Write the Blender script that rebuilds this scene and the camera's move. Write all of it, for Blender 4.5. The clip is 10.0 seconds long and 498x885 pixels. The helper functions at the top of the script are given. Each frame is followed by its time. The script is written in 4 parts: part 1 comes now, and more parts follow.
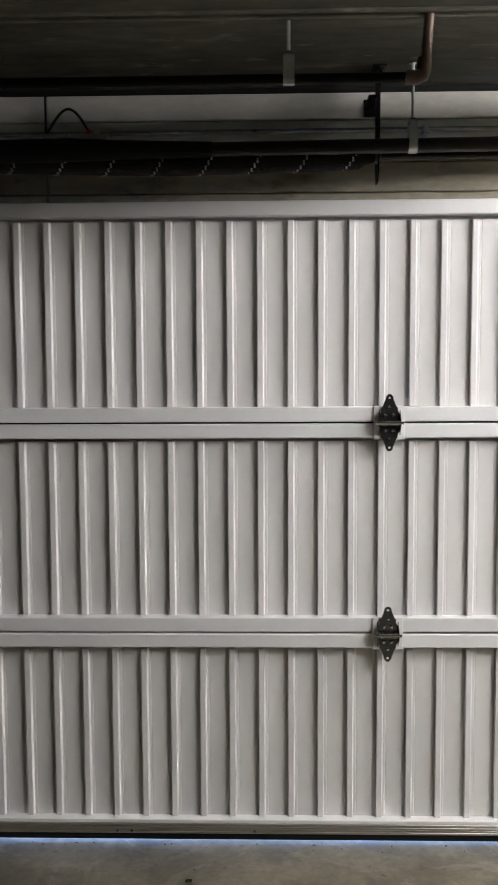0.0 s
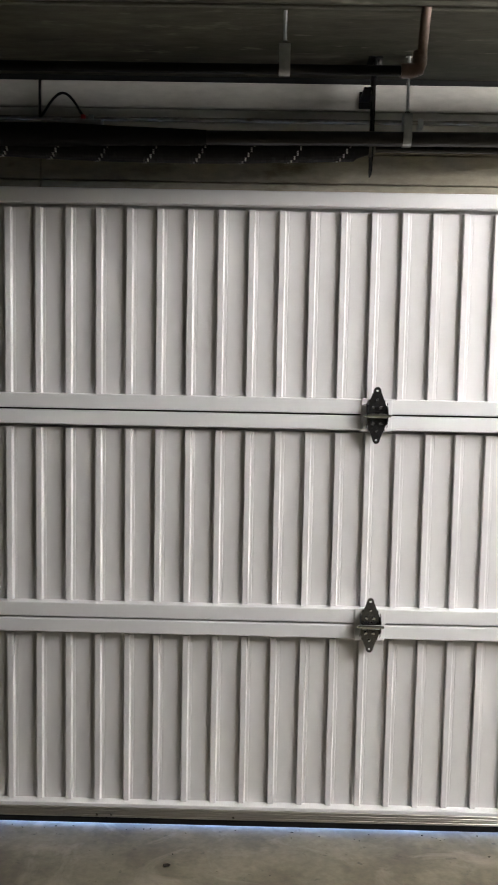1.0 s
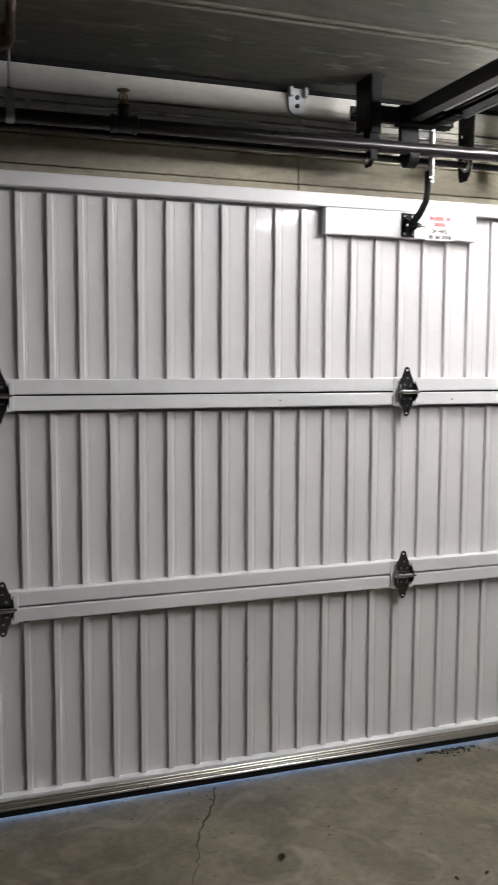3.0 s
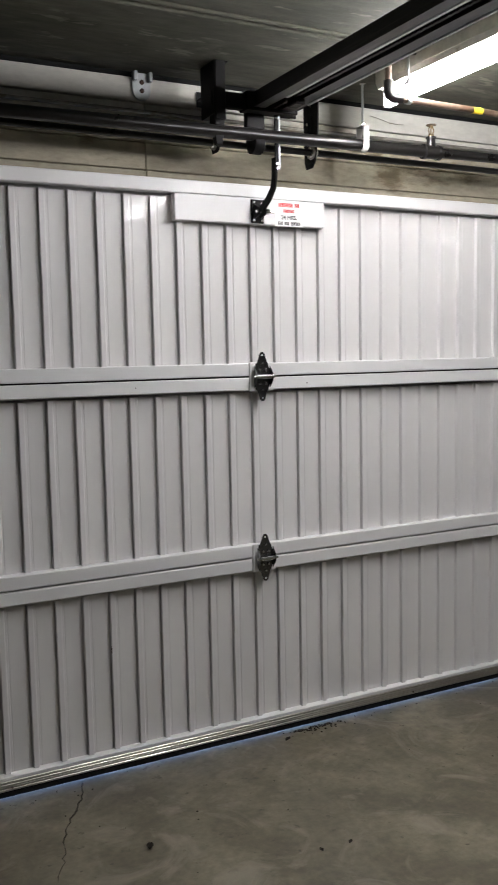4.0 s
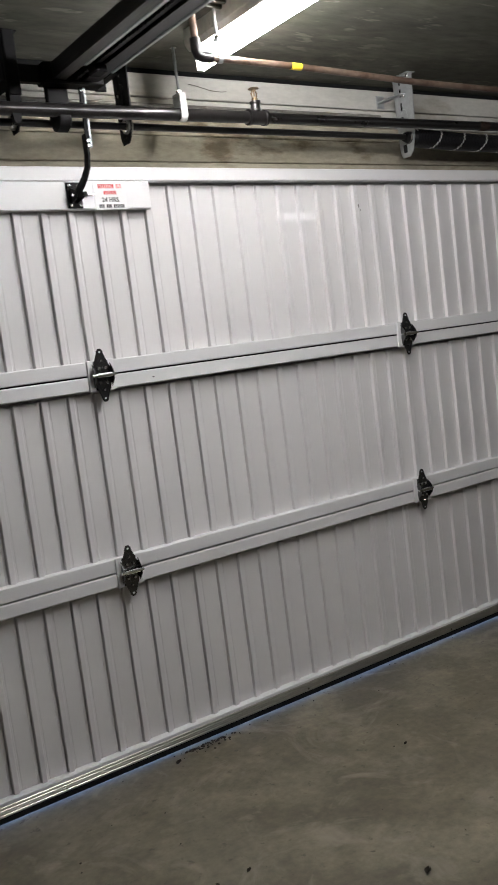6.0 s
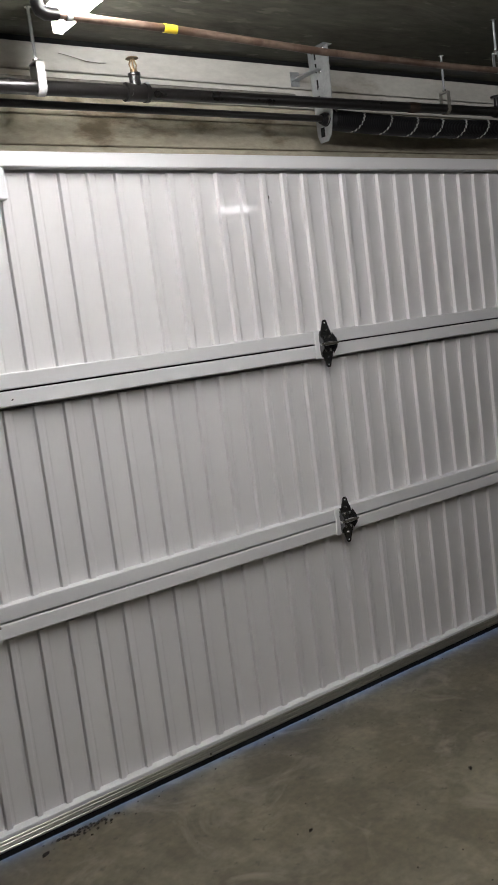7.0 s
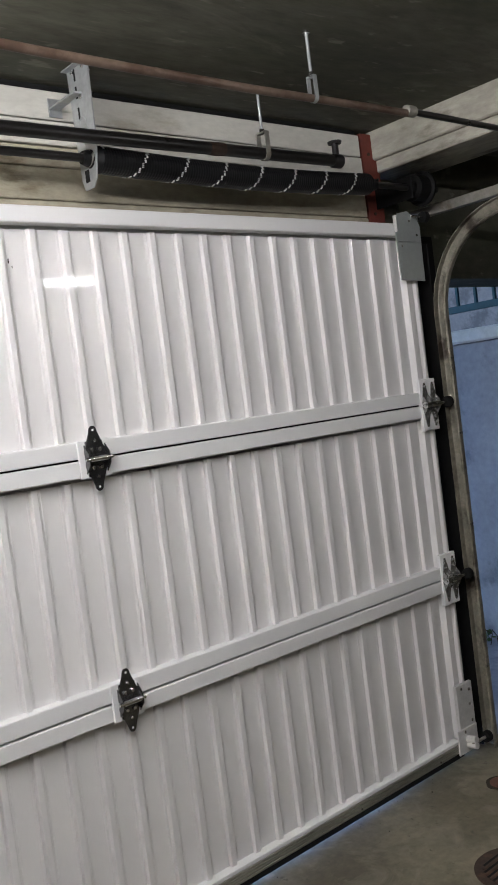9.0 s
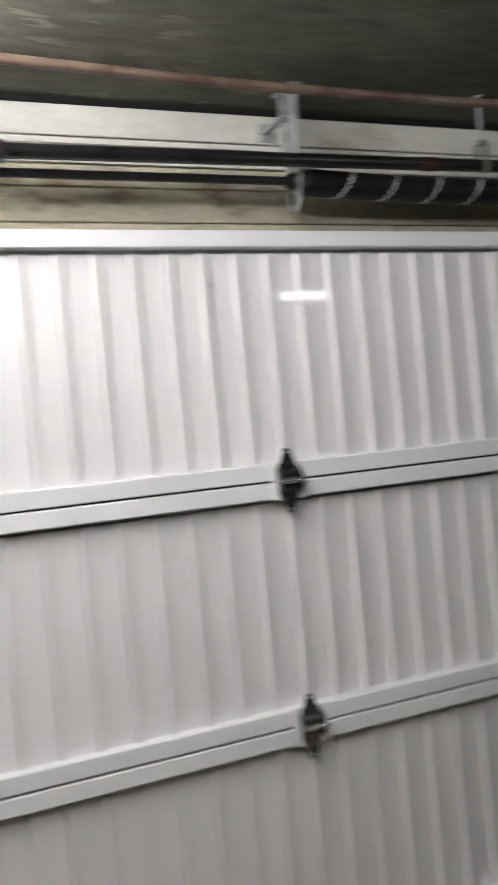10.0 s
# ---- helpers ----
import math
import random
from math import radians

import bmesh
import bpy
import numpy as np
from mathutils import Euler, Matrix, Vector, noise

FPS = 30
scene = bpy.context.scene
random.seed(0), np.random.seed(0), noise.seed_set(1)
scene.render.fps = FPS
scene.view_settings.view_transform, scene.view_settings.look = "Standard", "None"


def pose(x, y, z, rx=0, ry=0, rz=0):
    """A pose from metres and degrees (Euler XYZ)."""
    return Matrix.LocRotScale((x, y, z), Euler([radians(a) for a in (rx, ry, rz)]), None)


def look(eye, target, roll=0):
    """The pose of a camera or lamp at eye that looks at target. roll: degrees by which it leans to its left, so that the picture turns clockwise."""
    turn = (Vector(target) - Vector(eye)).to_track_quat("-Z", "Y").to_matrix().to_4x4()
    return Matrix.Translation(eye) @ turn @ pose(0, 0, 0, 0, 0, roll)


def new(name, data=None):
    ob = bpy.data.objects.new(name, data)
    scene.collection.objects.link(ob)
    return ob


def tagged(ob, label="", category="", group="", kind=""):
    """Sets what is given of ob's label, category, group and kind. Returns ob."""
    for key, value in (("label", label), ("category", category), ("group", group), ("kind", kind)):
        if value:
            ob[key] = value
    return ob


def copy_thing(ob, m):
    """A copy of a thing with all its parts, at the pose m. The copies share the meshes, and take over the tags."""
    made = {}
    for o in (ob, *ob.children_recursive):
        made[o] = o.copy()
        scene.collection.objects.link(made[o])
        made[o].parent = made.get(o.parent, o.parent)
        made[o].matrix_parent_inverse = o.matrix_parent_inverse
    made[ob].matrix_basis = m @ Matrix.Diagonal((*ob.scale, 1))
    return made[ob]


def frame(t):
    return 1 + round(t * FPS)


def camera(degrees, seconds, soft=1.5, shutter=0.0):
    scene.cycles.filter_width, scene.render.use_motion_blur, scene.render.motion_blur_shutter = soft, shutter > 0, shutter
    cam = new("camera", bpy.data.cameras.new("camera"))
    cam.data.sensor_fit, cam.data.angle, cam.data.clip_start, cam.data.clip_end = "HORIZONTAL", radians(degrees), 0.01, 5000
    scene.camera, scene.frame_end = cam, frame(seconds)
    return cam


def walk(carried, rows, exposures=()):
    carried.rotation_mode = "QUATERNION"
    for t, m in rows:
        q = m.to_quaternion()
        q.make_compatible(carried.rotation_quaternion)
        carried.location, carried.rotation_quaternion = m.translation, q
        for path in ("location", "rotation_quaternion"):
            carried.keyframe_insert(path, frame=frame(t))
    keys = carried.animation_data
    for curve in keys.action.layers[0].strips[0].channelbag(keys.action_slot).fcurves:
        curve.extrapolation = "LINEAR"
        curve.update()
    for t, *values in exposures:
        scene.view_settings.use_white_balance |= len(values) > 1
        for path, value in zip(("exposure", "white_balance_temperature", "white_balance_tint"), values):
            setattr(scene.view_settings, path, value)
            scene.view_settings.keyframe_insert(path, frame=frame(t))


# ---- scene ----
cam = camera(31.7, 10.0, 1.5, 0.3)
PATH = [
    (0, (-1.919, -2.947, 1.639), (-1.969, -0.954, 1.476), -0.3),
    (0.5, (-1.931, -2.942, 1.637), (-2.052, -0.954, 1.461), 0.4),
    (1, (-1.916, -2.956, 1.639), (-1.939, -0.965, 1.453), 1.1),
    (1.5, (-1.889, -2.962, 1.643), (-1.825, -0.973, 1.443), 1.6),
    (2, (-1.838, -2.971, 1.628), (-1.554, -1.002, 1.418), 1.8),
    (2.2, (-1.823, -2.971, 1.622), (-1.455, -1.015, 1.422), 1.4),
    (3.3, (-1.663, -3.035, 1.576), (-0.916, -1.19, 1.38), -0.2),
    (3.5, (-1.646, -3.04, 1.573), (-0.852, -1.216, 1.37), -0.5),
    (4, (-1.624, -3.048, 1.555), (-0.713, -1.279, 1.353), -1.1),
    (4.5, (-1.613, -3.055, 1.536), (-0.598, -1.343, 1.347), -1.7),
    (5, (-1.551, -3.027, 1.525), (-0.484, -1.349, 1.311), -1.8),
    (5.2, (-1.515, -3.005, 1.524), (-0.443, -1.33, 1.308), -2.1),
    (6.3, (-1.225, -2.845, 1.514), (-0.099, -1.208, 1.283), -8.4),
    (6.5, (-1.103, -2.802, 1.516), (0.036, -1.175, 1.281), -8.1),
    (7, (-0.812, -2.664, 1.552), (0.344, -1.052, 1.302), -7.3),
    (7.5, (-0.557, -2.47, 1.558), (0.626, -0.874, 1.329), -6.6),
    (8, (-0.207, -2.386, 1.559), (1.027, -0.821, 1.384), -6.1),
    (8.5, (0.071, -2.316, 1.572), (1.331, -0.769, 1.449), -6.5),
    (9, (0.222, -2.254, 1.578), (1.511, -0.727, 1.48), -7.3),
    (9.5, (0.339, -2.271, 1.588), (1.561, -0.688, 1.546), -6.3),
    (9.9, (0.401, -2.309, 1.611), (1.371, -0.561, 1.576), -5.1),
    (10, (0.414, -2.319, 1.614), (1.208, -0.484, 1.591), -5.4),
]
walk(cam, [(t, look(eye, target, roll)) for t, eye, target, roll in PATH], [
    (0.0, 2.32, 6560, 10), (0.5, 2.5, 6560, 10), (1.0, 2.53, 6560, 10), (1.5, 2.44, 6560, 10), (2.0, 2.03, 6500, 10), (3.4, 1.03, 6390, 10), (4.5, 0.68, 6390, 10), (6.5, 0.62, 6390, 10), (7.5, 0.62, 6390, 10), (8.0, 0.82, 6390, 10), (8.5, 0.95, 6390, 10), (9.0, 1.34, 6390, 10), (9.5, 1.42, 6390, 10), (10.0, 1.12, 6390, 10)])

# ---------------------------------------------------------------- light
world = bpy.data.worlds.new("world")
world.use_nodes = True
scene.world = world
wn, wl = world.node_tree.nodes, world.node_tree.links
sky = wn.new("ShaderNodeTexSky")
sky.sky_type = "NISHITA"
sky.sun_disc = False
sky.sun_elevation, sky.sun_rotation = radians(24), radians(150)
wl.new(sky.outputs[0], wn["Background"].inputs[0])
wn["Background"].inputs[1].default_value = 0.10
sun_data = bpy.data.lights.new("sun", "SUN")
sun_data.energy, sun_data.angle, sun_data.color = 0.3, radians(12), (1.0, 0.95, 0.88)
new("sun", sun_data).matrix_world = pose(0, 0, 8, 66, 0, -30)
# the sky's light at the slit under the door
slit = bpy.data.lights.new("daylight_under_door", "AREA")
slit.shape, slit.size, slit.size_y, slit.energy, slit.color = "RECTANGLE", 6.2, 0.16, 42.0, (0.36, 0.55, 1.0)
new("daylight_under_door", slit).matrix_world = pose(0, 0.33, 0.085, 82, 0, 180)

# ---------------------------------------------------------------- materials


def mat(name, base, rough=0.6, metal=0.0, vary=0.12, scale=6.0, fine=60.0, bump=0.1, stain=None, stain_at=0.55,
        stain_scale=1.3, stretch=(1, 1, 1), per_object=0.0, emit=0.0, distance=0.004, gloss=0.5, speck=None, speck_at=0.66, speck_scale=30.0, coat=0.0, scuff=None, scuff_at=0.6, scuff_scale=4.0):
    """A surface with large and fine variation, stains of a second colour, and relief."""
    m = bpy.data.materials.new(name)
    m.use_nodes = True
    n, l = m.node_tree.nodes, m.node_tree.links
    b = n["Principled BSDF"]
    b.inputs["Metallic"].default_value = metal
    b.inputs["Specular IOR Level"].default_value = gloss
    b.inputs["Coat Weight"].default_value, b.inputs["Coat Roughness"].default_value = coat, 0.035
    if emit:
        b.inputs["Emission Color"].default_value = (*base, 1)
        b.inputs["Emission Strength"].default_value = emit
    co = n.new("ShaderNodeTexCoord")
    mp = n.new("ShaderNodeMapping")
    mp.inputs["Scale"].default_value = stretch
    l.new(co.outputs["Object"], mp.inputs["Vector"])

    def noise_node(s, detail):
        t = n.new("ShaderNodeTexNoise")
        t.inputs["Scale"].default_value, t.inputs["Detail"].default_value = s, detail
        t.inputs["Roughness"].default_value = 0.62
        l.new(mp.outputs[0], t.inputs["Vector"])
        return t

    big, small = noise_node(scale, 6), noise_node(fine, 4)
    ramp = n.new("ShaderNodeMapRange")
    ramp.inputs["From Min"].default_value, ramp.inputs["From Max"].default_value = 0.3, 0.7
    ramp.inputs["To Min"].default_value, ramp.inputs["To Max"].default_value = 1 - vary, 1 + vary
    l.new(big.outputs[0], ramp.inputs[0])
    ramp2 = n.new("ShaderNodeMapRange")
    ramp2.inputs["From Min"].default_value, ramp2.inputs["From Max"].default_value = 0.3, 0.7
    ramp2.inputs["To Min"].default_value, ramp2.inputs["To Max"].default_value = 1 - vary * 0.6, 1 + vary * 0.6
    l.new(small.outputs[0], ramp2.inputs[0])
    mul = n.new("ShaderNodeMath")
    mul.operation = "MULTIPLY"
    l.new(ramp.outputs[0], mul.inputs[0])
    l.new(ramp2.outputs[0], mul.inputs[1])
    value = mul
    if per_object:
        info = n.new("ShaderNodeObjectInfo")
        r3 = n.new("ShaderNodeMapRange")
        r3.inputs["To Min"].default_value, r3.inputs["To Max"].default_value = 1 - per_object, 1 + per_object
        l.new(info.outputs["Random"], r3.inputs[0])
        value = n.new("ShaderNodeMath")
        value.operation = "MULTIPLY"
        l.new(mul.outputs[0], value.inputs[0])
        l.new(r3.outputs[0], value.inputs[1])
    col = n.new("ShaderNodeVectorMath")
    col.operation = "SCALE"
    l.new(value.outputs[0], col.inputs["Scale"])
    if stain:
        mask = noise_node(stain_scale, 8)
        edge = n.new("ShaderNodeMapRange")
        edge.interpolation_type = "SMOOTHSTEP"
        edge.inputs["From Min"].default_value, edge.inputs["From Max"].default_value = stain_at, stain_at + 0.14
        l.new(mask.outputs[0], edge.inputs[0])
        mix = n.new("ShaderNodeMix")
        mix.data_type = "RGBA"
        mix.inputs["A"].default_value, mix.inputs["B"].default_value = (*base, 1), (*stain, 1)
        l.new(edge.outputs[0], mix.inputs["Factor"])
        l.new(mix.outputs["Result"], col.inputs[0])
    else:
        col.inputs[0].default_value = base
    out = col.outputs[0]
    if speck:
        dots = noise_node(speck_scale, 3)
        cut = n.new("ShaderNodeMapRange")
        cut.inputs["From Min"].default_value, cut.inputs["From Max"].default_value = speck_at, speck_at + 0.07
        l.new(dots.outputs[0], cut.inputs[0])
        over = n.new("ShaderNodeMix")
        over.data_type = "RGBA"
        over.inputs["B"].default_value = (*speck, 1)
        l.new(out, over.inputs["A"])
        l.new(cut.outputs[0], over.inputs["Factor"])
        out = over.outputs["Result"]
    if scuff:
        marks = noise_node(scuff_scale, 10)
        marks.inputs["Distortion"].default_value = 1.6
        pale = n.new("ShaderNodeMapRange")
        pale.inputs["From Min"].default_value, pale.inputs["From Max"].default_value = scuff_at, scuff_at + 0.16
        pale.inputs["To Max"].default_value = 0.75
        l.new(marks.outputs[0], pale.inputs[0])
        worn = n.new("ShaderNodeMix")
        worn.data_type = "RGBA"
        worn.inputs["B"].default_value = (*scuff, 1)
        l.new(out, worn.inputs["A"])
        l.new(pale.outputs[0], worn.inputs["Factor"])
        out = worn.outputs["Result"]
    l.new(out, b.inputs["Base Color"])
    rr = n.new("ShaderNodeMapRange")
    rr.inputs["To Min"].default_value, rr.inputs["To Max"].default_value = max(rough - 0.1, 0.02), min(rough + 0.1, 1)
    l.new(big.outputs[0], rr.inputs[0])
    l.new(rr.outputs[0], b.inputs["Roughness"])
    if bump:
        bp = n.new("ShaderNodeBump")
        bp.inputs["Strength"].default_value, bp.inputs["Distance"].default_value = bump, distance
        l.new(small.outputs[0], bp.inputs["Height"])
        l.new(bp.outputs[0], b.inputs["Normal"])
    return m


M_DOOR = mat("white_door_paint", (0.745, 0.735, 0.725), 0.36, vary=0.018, scale=3, fine=140, bump=0.006, stretch=(1, 1, 0.25), coat=0.28)
M_RAIL = mat("white_rail_paint", (0.76, 0.76, 0.755), 0.38, vary=0.02, scale=4, fine=150, bump=0.03)
M_ALU = mat("mill_aluminium", (0.55, 0.53, 0.49), 0.34, 0.9, vary=0.12, scale=3, fine=90, bump=0.04, stretch=(0.3, 1, 4))
M_ZINC = mat("galvanised_steel", (0.42, 0.44, 0.44), 0.42, 0.75, vary=0.14, scale=14, fine=70, bump=0.04)
M_PALE = mat("pale_zinc", (0.62, 0.62, 0.60), 0.45, 0.2, vary=0.12, scale=14, fine=70, bump=0.05)
M_PALE_PLATE = mat("smooth_galvanised_plate", (0.36, 0.39, 0.38), 0.4, 0.4, vary=0.08, scale=9, fine=60, bump=0.02)
M_ZINC_OLD = mat("dull_galvanised_steel", (0.25, 0.24, 0.21), 0.55, 0.45, vary=0.25, scale=9, fine=70, bump=0.08, stain=(0.13, 0.09, 0.05), stain_at=0.56, stain_scale=7)
M_HINGE = mat("dark_zinc_hinge", (0.15, 0.15, 0.152), 0.2, 0.9, vary=0.12, scale=20, fine=90, bump=0.03)
M_END_HINGE = mat("shiny_zinc_hinge", (0.4, 0.4, 0.39), 0.25, 0.8, vary=0.3, scale=20, fine=90, bump=0.05)
M_PIN = mat("polished_steel_pin", (0.7, 0.7, 0.69), 0.2, 1.0, vary=0.05, scale=20, fine=90, bump=0.0)
M_TRACK = mat("tarnished_track_steel", (0.24, 0.225, 0.18), 0.45, 0.4, vary=0.35, scale=8, fine=60, bump=0.08, stain=(0.045, 0.035, 0.026), stain_at=0.5, stain_scale=5)
M_BLACK = mat("black_steel_paint", (0.006, 0.006, 0.0062), 0.55, gloss=0.12, vary=0.25, scale=12, fine=80, bump=0.05)
# the grey streaks paint in both wear and reflections on the rail sides
M_WORN_SHEEN = mat("black_rail_steel_wear_and_sheen", (0.012, 0.012, 0.0125), 0.42, 0.2, gloss=0.4, vary=0.3, scale=12, fine=80, bump=0.05, stain=(0.13, 0.125, 0.115), stain_at=0.56, stain_scale=3.0, stretch=(1, 0.12, 3))
M_OIL = mat("oily_black_spring_steel", (0.006, 0.006, 0.0065), 0.5, gloss=0.22, vary=0.3, scale=10, fine=90, bump=0.05)
M_PIPE = mat("dark_iron_pipe", (0.013, 0.012, 0.0115), 0.3, 0.05, gloss=0.4, vary=0.25, scale=9, fine=90, bump=0.05, stain=(0.05, 0.032, 0.022), stain_at=0.64, stain_scale=5)
M_COPPER = mat("tarnished_copper", (0.16, 0.112, 0.084), 0.5, 0.3, vary=0.25, scale=8, fine=60, bump=0.04, stain=(0.075, 0.045, 0.032), stain_at=0.46, stain_scale=4)
M_BRASS = mat("dull_brass_fitting", (0.28, 0.20, 0.11), 0.42, 0.7, vary=0.2, scale=20, fine=80, bump=0.05)
M_RUBBER = mat("black_rubber", (0.008, 0.008, 0.008), 0.8, gloss=0.2, vary=0.2, scale=20, fine=90, bump=0.06)
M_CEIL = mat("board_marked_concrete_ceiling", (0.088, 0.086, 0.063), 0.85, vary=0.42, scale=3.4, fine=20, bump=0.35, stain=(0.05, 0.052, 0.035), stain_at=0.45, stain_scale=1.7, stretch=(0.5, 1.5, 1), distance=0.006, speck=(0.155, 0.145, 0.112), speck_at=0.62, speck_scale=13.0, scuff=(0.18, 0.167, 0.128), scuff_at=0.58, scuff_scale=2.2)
M_WALL = mat("painted_board_marked_concrete", (0.55, 0.54, 0.485), 0.72, vary=0.12, scale=3.5, fine=40, bump=0.2, stain=(0.36, 0.33, 0.26), stain_at=0.6, stain_scale=2.2, stretch=(0.6, 1, 1.6), per_object=0.05)
M_TAN = mat("stained_board_marked_concrete", (0.39, 0.355, 0.268), 0.78, vary=0.22, scale=3.5, fine=40, bump=0.25, stain=(0.15, 0.12, 0.075), stain_at=0.55, stain_scale=3.4, stretch=(0.6, 1, 1.6), per_object=0.08)
M_BEAM = mat("rough_beam_concrete", (0.36, 0.345, 0.29), 0.85, vary=0.3, scale=5, fine=30, bump=0.35, stain=(0.13, 0.12, 0.09), stain_at=0.52, stain_scale=4, stretch=(1, 0.5, 1.4), distance=0.006)
M_FLOOR = mat("trowelled_concrete_floor", (0.158, 0.141, 0.096), 0.5, vary=0.34, scale=2.2, fine=34, bump=0.14, stain=(0.112, 0.097, 0.063), stain_at=0.42, stain_scale=3.1, distance=0.003, speck=(0.075, 0.064, 0.042), speck_at=0.63, speck_scale=22.0, scuff=(0.25, 0.228, 0.175), scuff_at=0.54, scuff_scale=3.6)
M_RED = mat("red_oxide_primer", (0.15, 0.03, 0.02), 0.6, vary=0.2, scale=10, fine=60, bump=0.08)
M_SIGN = mat("white_vinyl", (0.8, 0.8, 0.79), 0.4, vary=0.02, scale=5, fine=80, bump=0.0)
M_PRINT_RED = mat("red_print", (0.55, 0.02, 0.02), 0.5, vary=0.05, scale=30, fine=90, bump=0.0)
M_PRINT_BLACK = mat("black_print", (0.02, 0.02, 0.022), 0.5, vary=0.05, scale=30, fine=90, bump=0.0)
M_YELLOW = mat("yellow_tape", (0.75, 0.55, 0.03), 0.5, vary=0.08, scale=30, fine=90, bump=0.0)
M_PAINTMARK = mat("white_paint_mark", (0.62, 0.62, 0.6), 0.6, vary=0.1, scale=40, fine=90, bump=0.0)
M_TUBE = mat("glowing_tube", (1.0, 0.965, 0.975), 0.4, vary=0.0, bump=0.0, emit=80.0)
M_TUBE_SHORT = mat("glowing_short_tube", (1.0, 0.965, 0.975), 0.4, vary=0.0, bump=0.0, emit=42.0)
M_HOUSING = mat("grimy_white_enamel", (0.55, 0.53, 0.47), 0.5, vary=0.12, scale=10, fine=60, bump=0.04, stain=(0.2, 0.18, 0.14), stain_at=0.6, stain_scale=14)
M_OUT = mat("weathered_concrete_outside", (0.30, 0.31, 0.36), 0.85, vary=0.16, scale=2.5, fine=30, bump=0.25, stain=(0.17, 0.18, 0.215), stain_at=0.5, stain_scale=3)
M_CAP = mat("pale_coping_concrete", (0.6, 0.61, 0.62), 0.8, vary=0.1, scale=5, fine=40, bump=0.15)
M_TEAL = mat("teal_railing_paint", (0.02, 0.09, 0.13), 0.5, vary=0.12, scale=20, fine=80, bump=0.04)
M_RUST = mat("rusty_cast_iron", (0.05, 0.032, 0.023), 0.75, 0.3, vary=0.3, scale=16, fine=80, bump=0.2, stain=(0.085, 0.046, 0.03), stain_at=0.5, stain_scale=12)
M_CLAY = mat("red_brown_plug", (0.12, 0.045, 0.028), 0.7, vary=0.2, scale=20, fine=80, bump=0.1)
M_GRATE = mat("grey_polymer_grate", (0.40, 0.41, 0.43), 0.55, vary=0.12, scale=14, fine=80, bump=0.05)
M_DIRT = mat("dark_debris", (0.03, 0.025, 0.016), 0.9, vary=0.3, scale=60, fine=160, bump=0.2)
M_PLUG = mat("red_plastic", (0.5, 0.03, 0.03), 0.45, vary=0.05, scale=30, fine=90, bump=0.0)
M_LEAF = mat("ivy_leaves", (0.05, 0.10, 0.03), 0.6, vary=0.3, scale=20, fine=80, bump=0.1)

# ---------------------------------------------------------------- mesh helpers


def thing(name, at, label, category, group="", kind=""):
    """The empty at the base of a thing made of parts."""
    ob = new(name)
    ob.empty_display_size = 0.05
    ob.location = at
    return tagged(ob, label, category, group, kind)


def part(name, bm, material, parent=None, label="", smooth=False):
    """One bmesh as one mesh object, under a thing or under a part."""
    me = bpy.data.meshes.new(name)
    bm.normal_update()
    bm.to_mesh(me)
    bm.free()
    me.materials.append(material)
    if smooth:
        me.shade_smooth()
        me.set_sharp_from_angle(angle=radians(40))
    ob = new(name, me)
    if parent:
        ob.parent = parent
    return tagged(ob, label)


def box(a, b, bevel=0.0, segments=1, bm=None):
    """A box from corner a to corner b, its edges rounded."""
    tmp = bmesh.new()
    bmesh.ops.create_cube(tmp, size=1)
    for v in tmp.verts:
        v.co = Vector([(a[i] + b[i]) / 2 + v.co[i] * (b[i] - a[i]) for i in range(3)])
    if bevel:
        bmesh.ops.bevel(tmp, geom=tmp.edges[:], offset=bevel, segments=segments, affect="EDGES", profile=0.5)
    return join(bm, tmp)


def join(bm, tmp):
    """Adds tmp to bm, if there is one."""
    if bm is None:
        return tmp
    me = bpy.data.meshes.new("tmp")
    tmp.to_mesh(me)
    tmp.free()
    bm.from_mesh(me)
    bpy.data.meshes.remove(me)
    return bm


def tube(points, radius, sides=16, bm=None, caps=True):
    """A round tube along points; radius is one number or one for each point."""
    tmp = bmesh.new()
    pts = [Vector(p) for p in points]
    rad = [radius] * len(pts) if isinstance(radius, (int, float)) else radius
    rings, side = [], None
    for i, p in enumerate(pts):
        d = (pts[min(i + 1, len(pts) - 1)] - pts[max(i - 1, 0)]).normalized()
        if side is None:
            side = d.orthogonal().normalized()
        side = (side - d * side.dot(d)).normalized()
        up = d.cross(side)
        rings.append([tmp.verts.new(p + (side * math.cos(a) + up * math.sin(a)) * rad[i]) for a in
                      [2 * math.pi * k / sides for k in range(sides)]])
    for r, s in zip(rings, rings[1:]):
        for k in range(sides):
            tmp.faces.new((r[k], r[(k + 1) % sides], s[(k + 1) % sides], s[k]))
    if caps:
        tmp.faces.new(rings[0][::-1])
        tmp.faces.new(rings[-1])
    return join(bm, tmp)


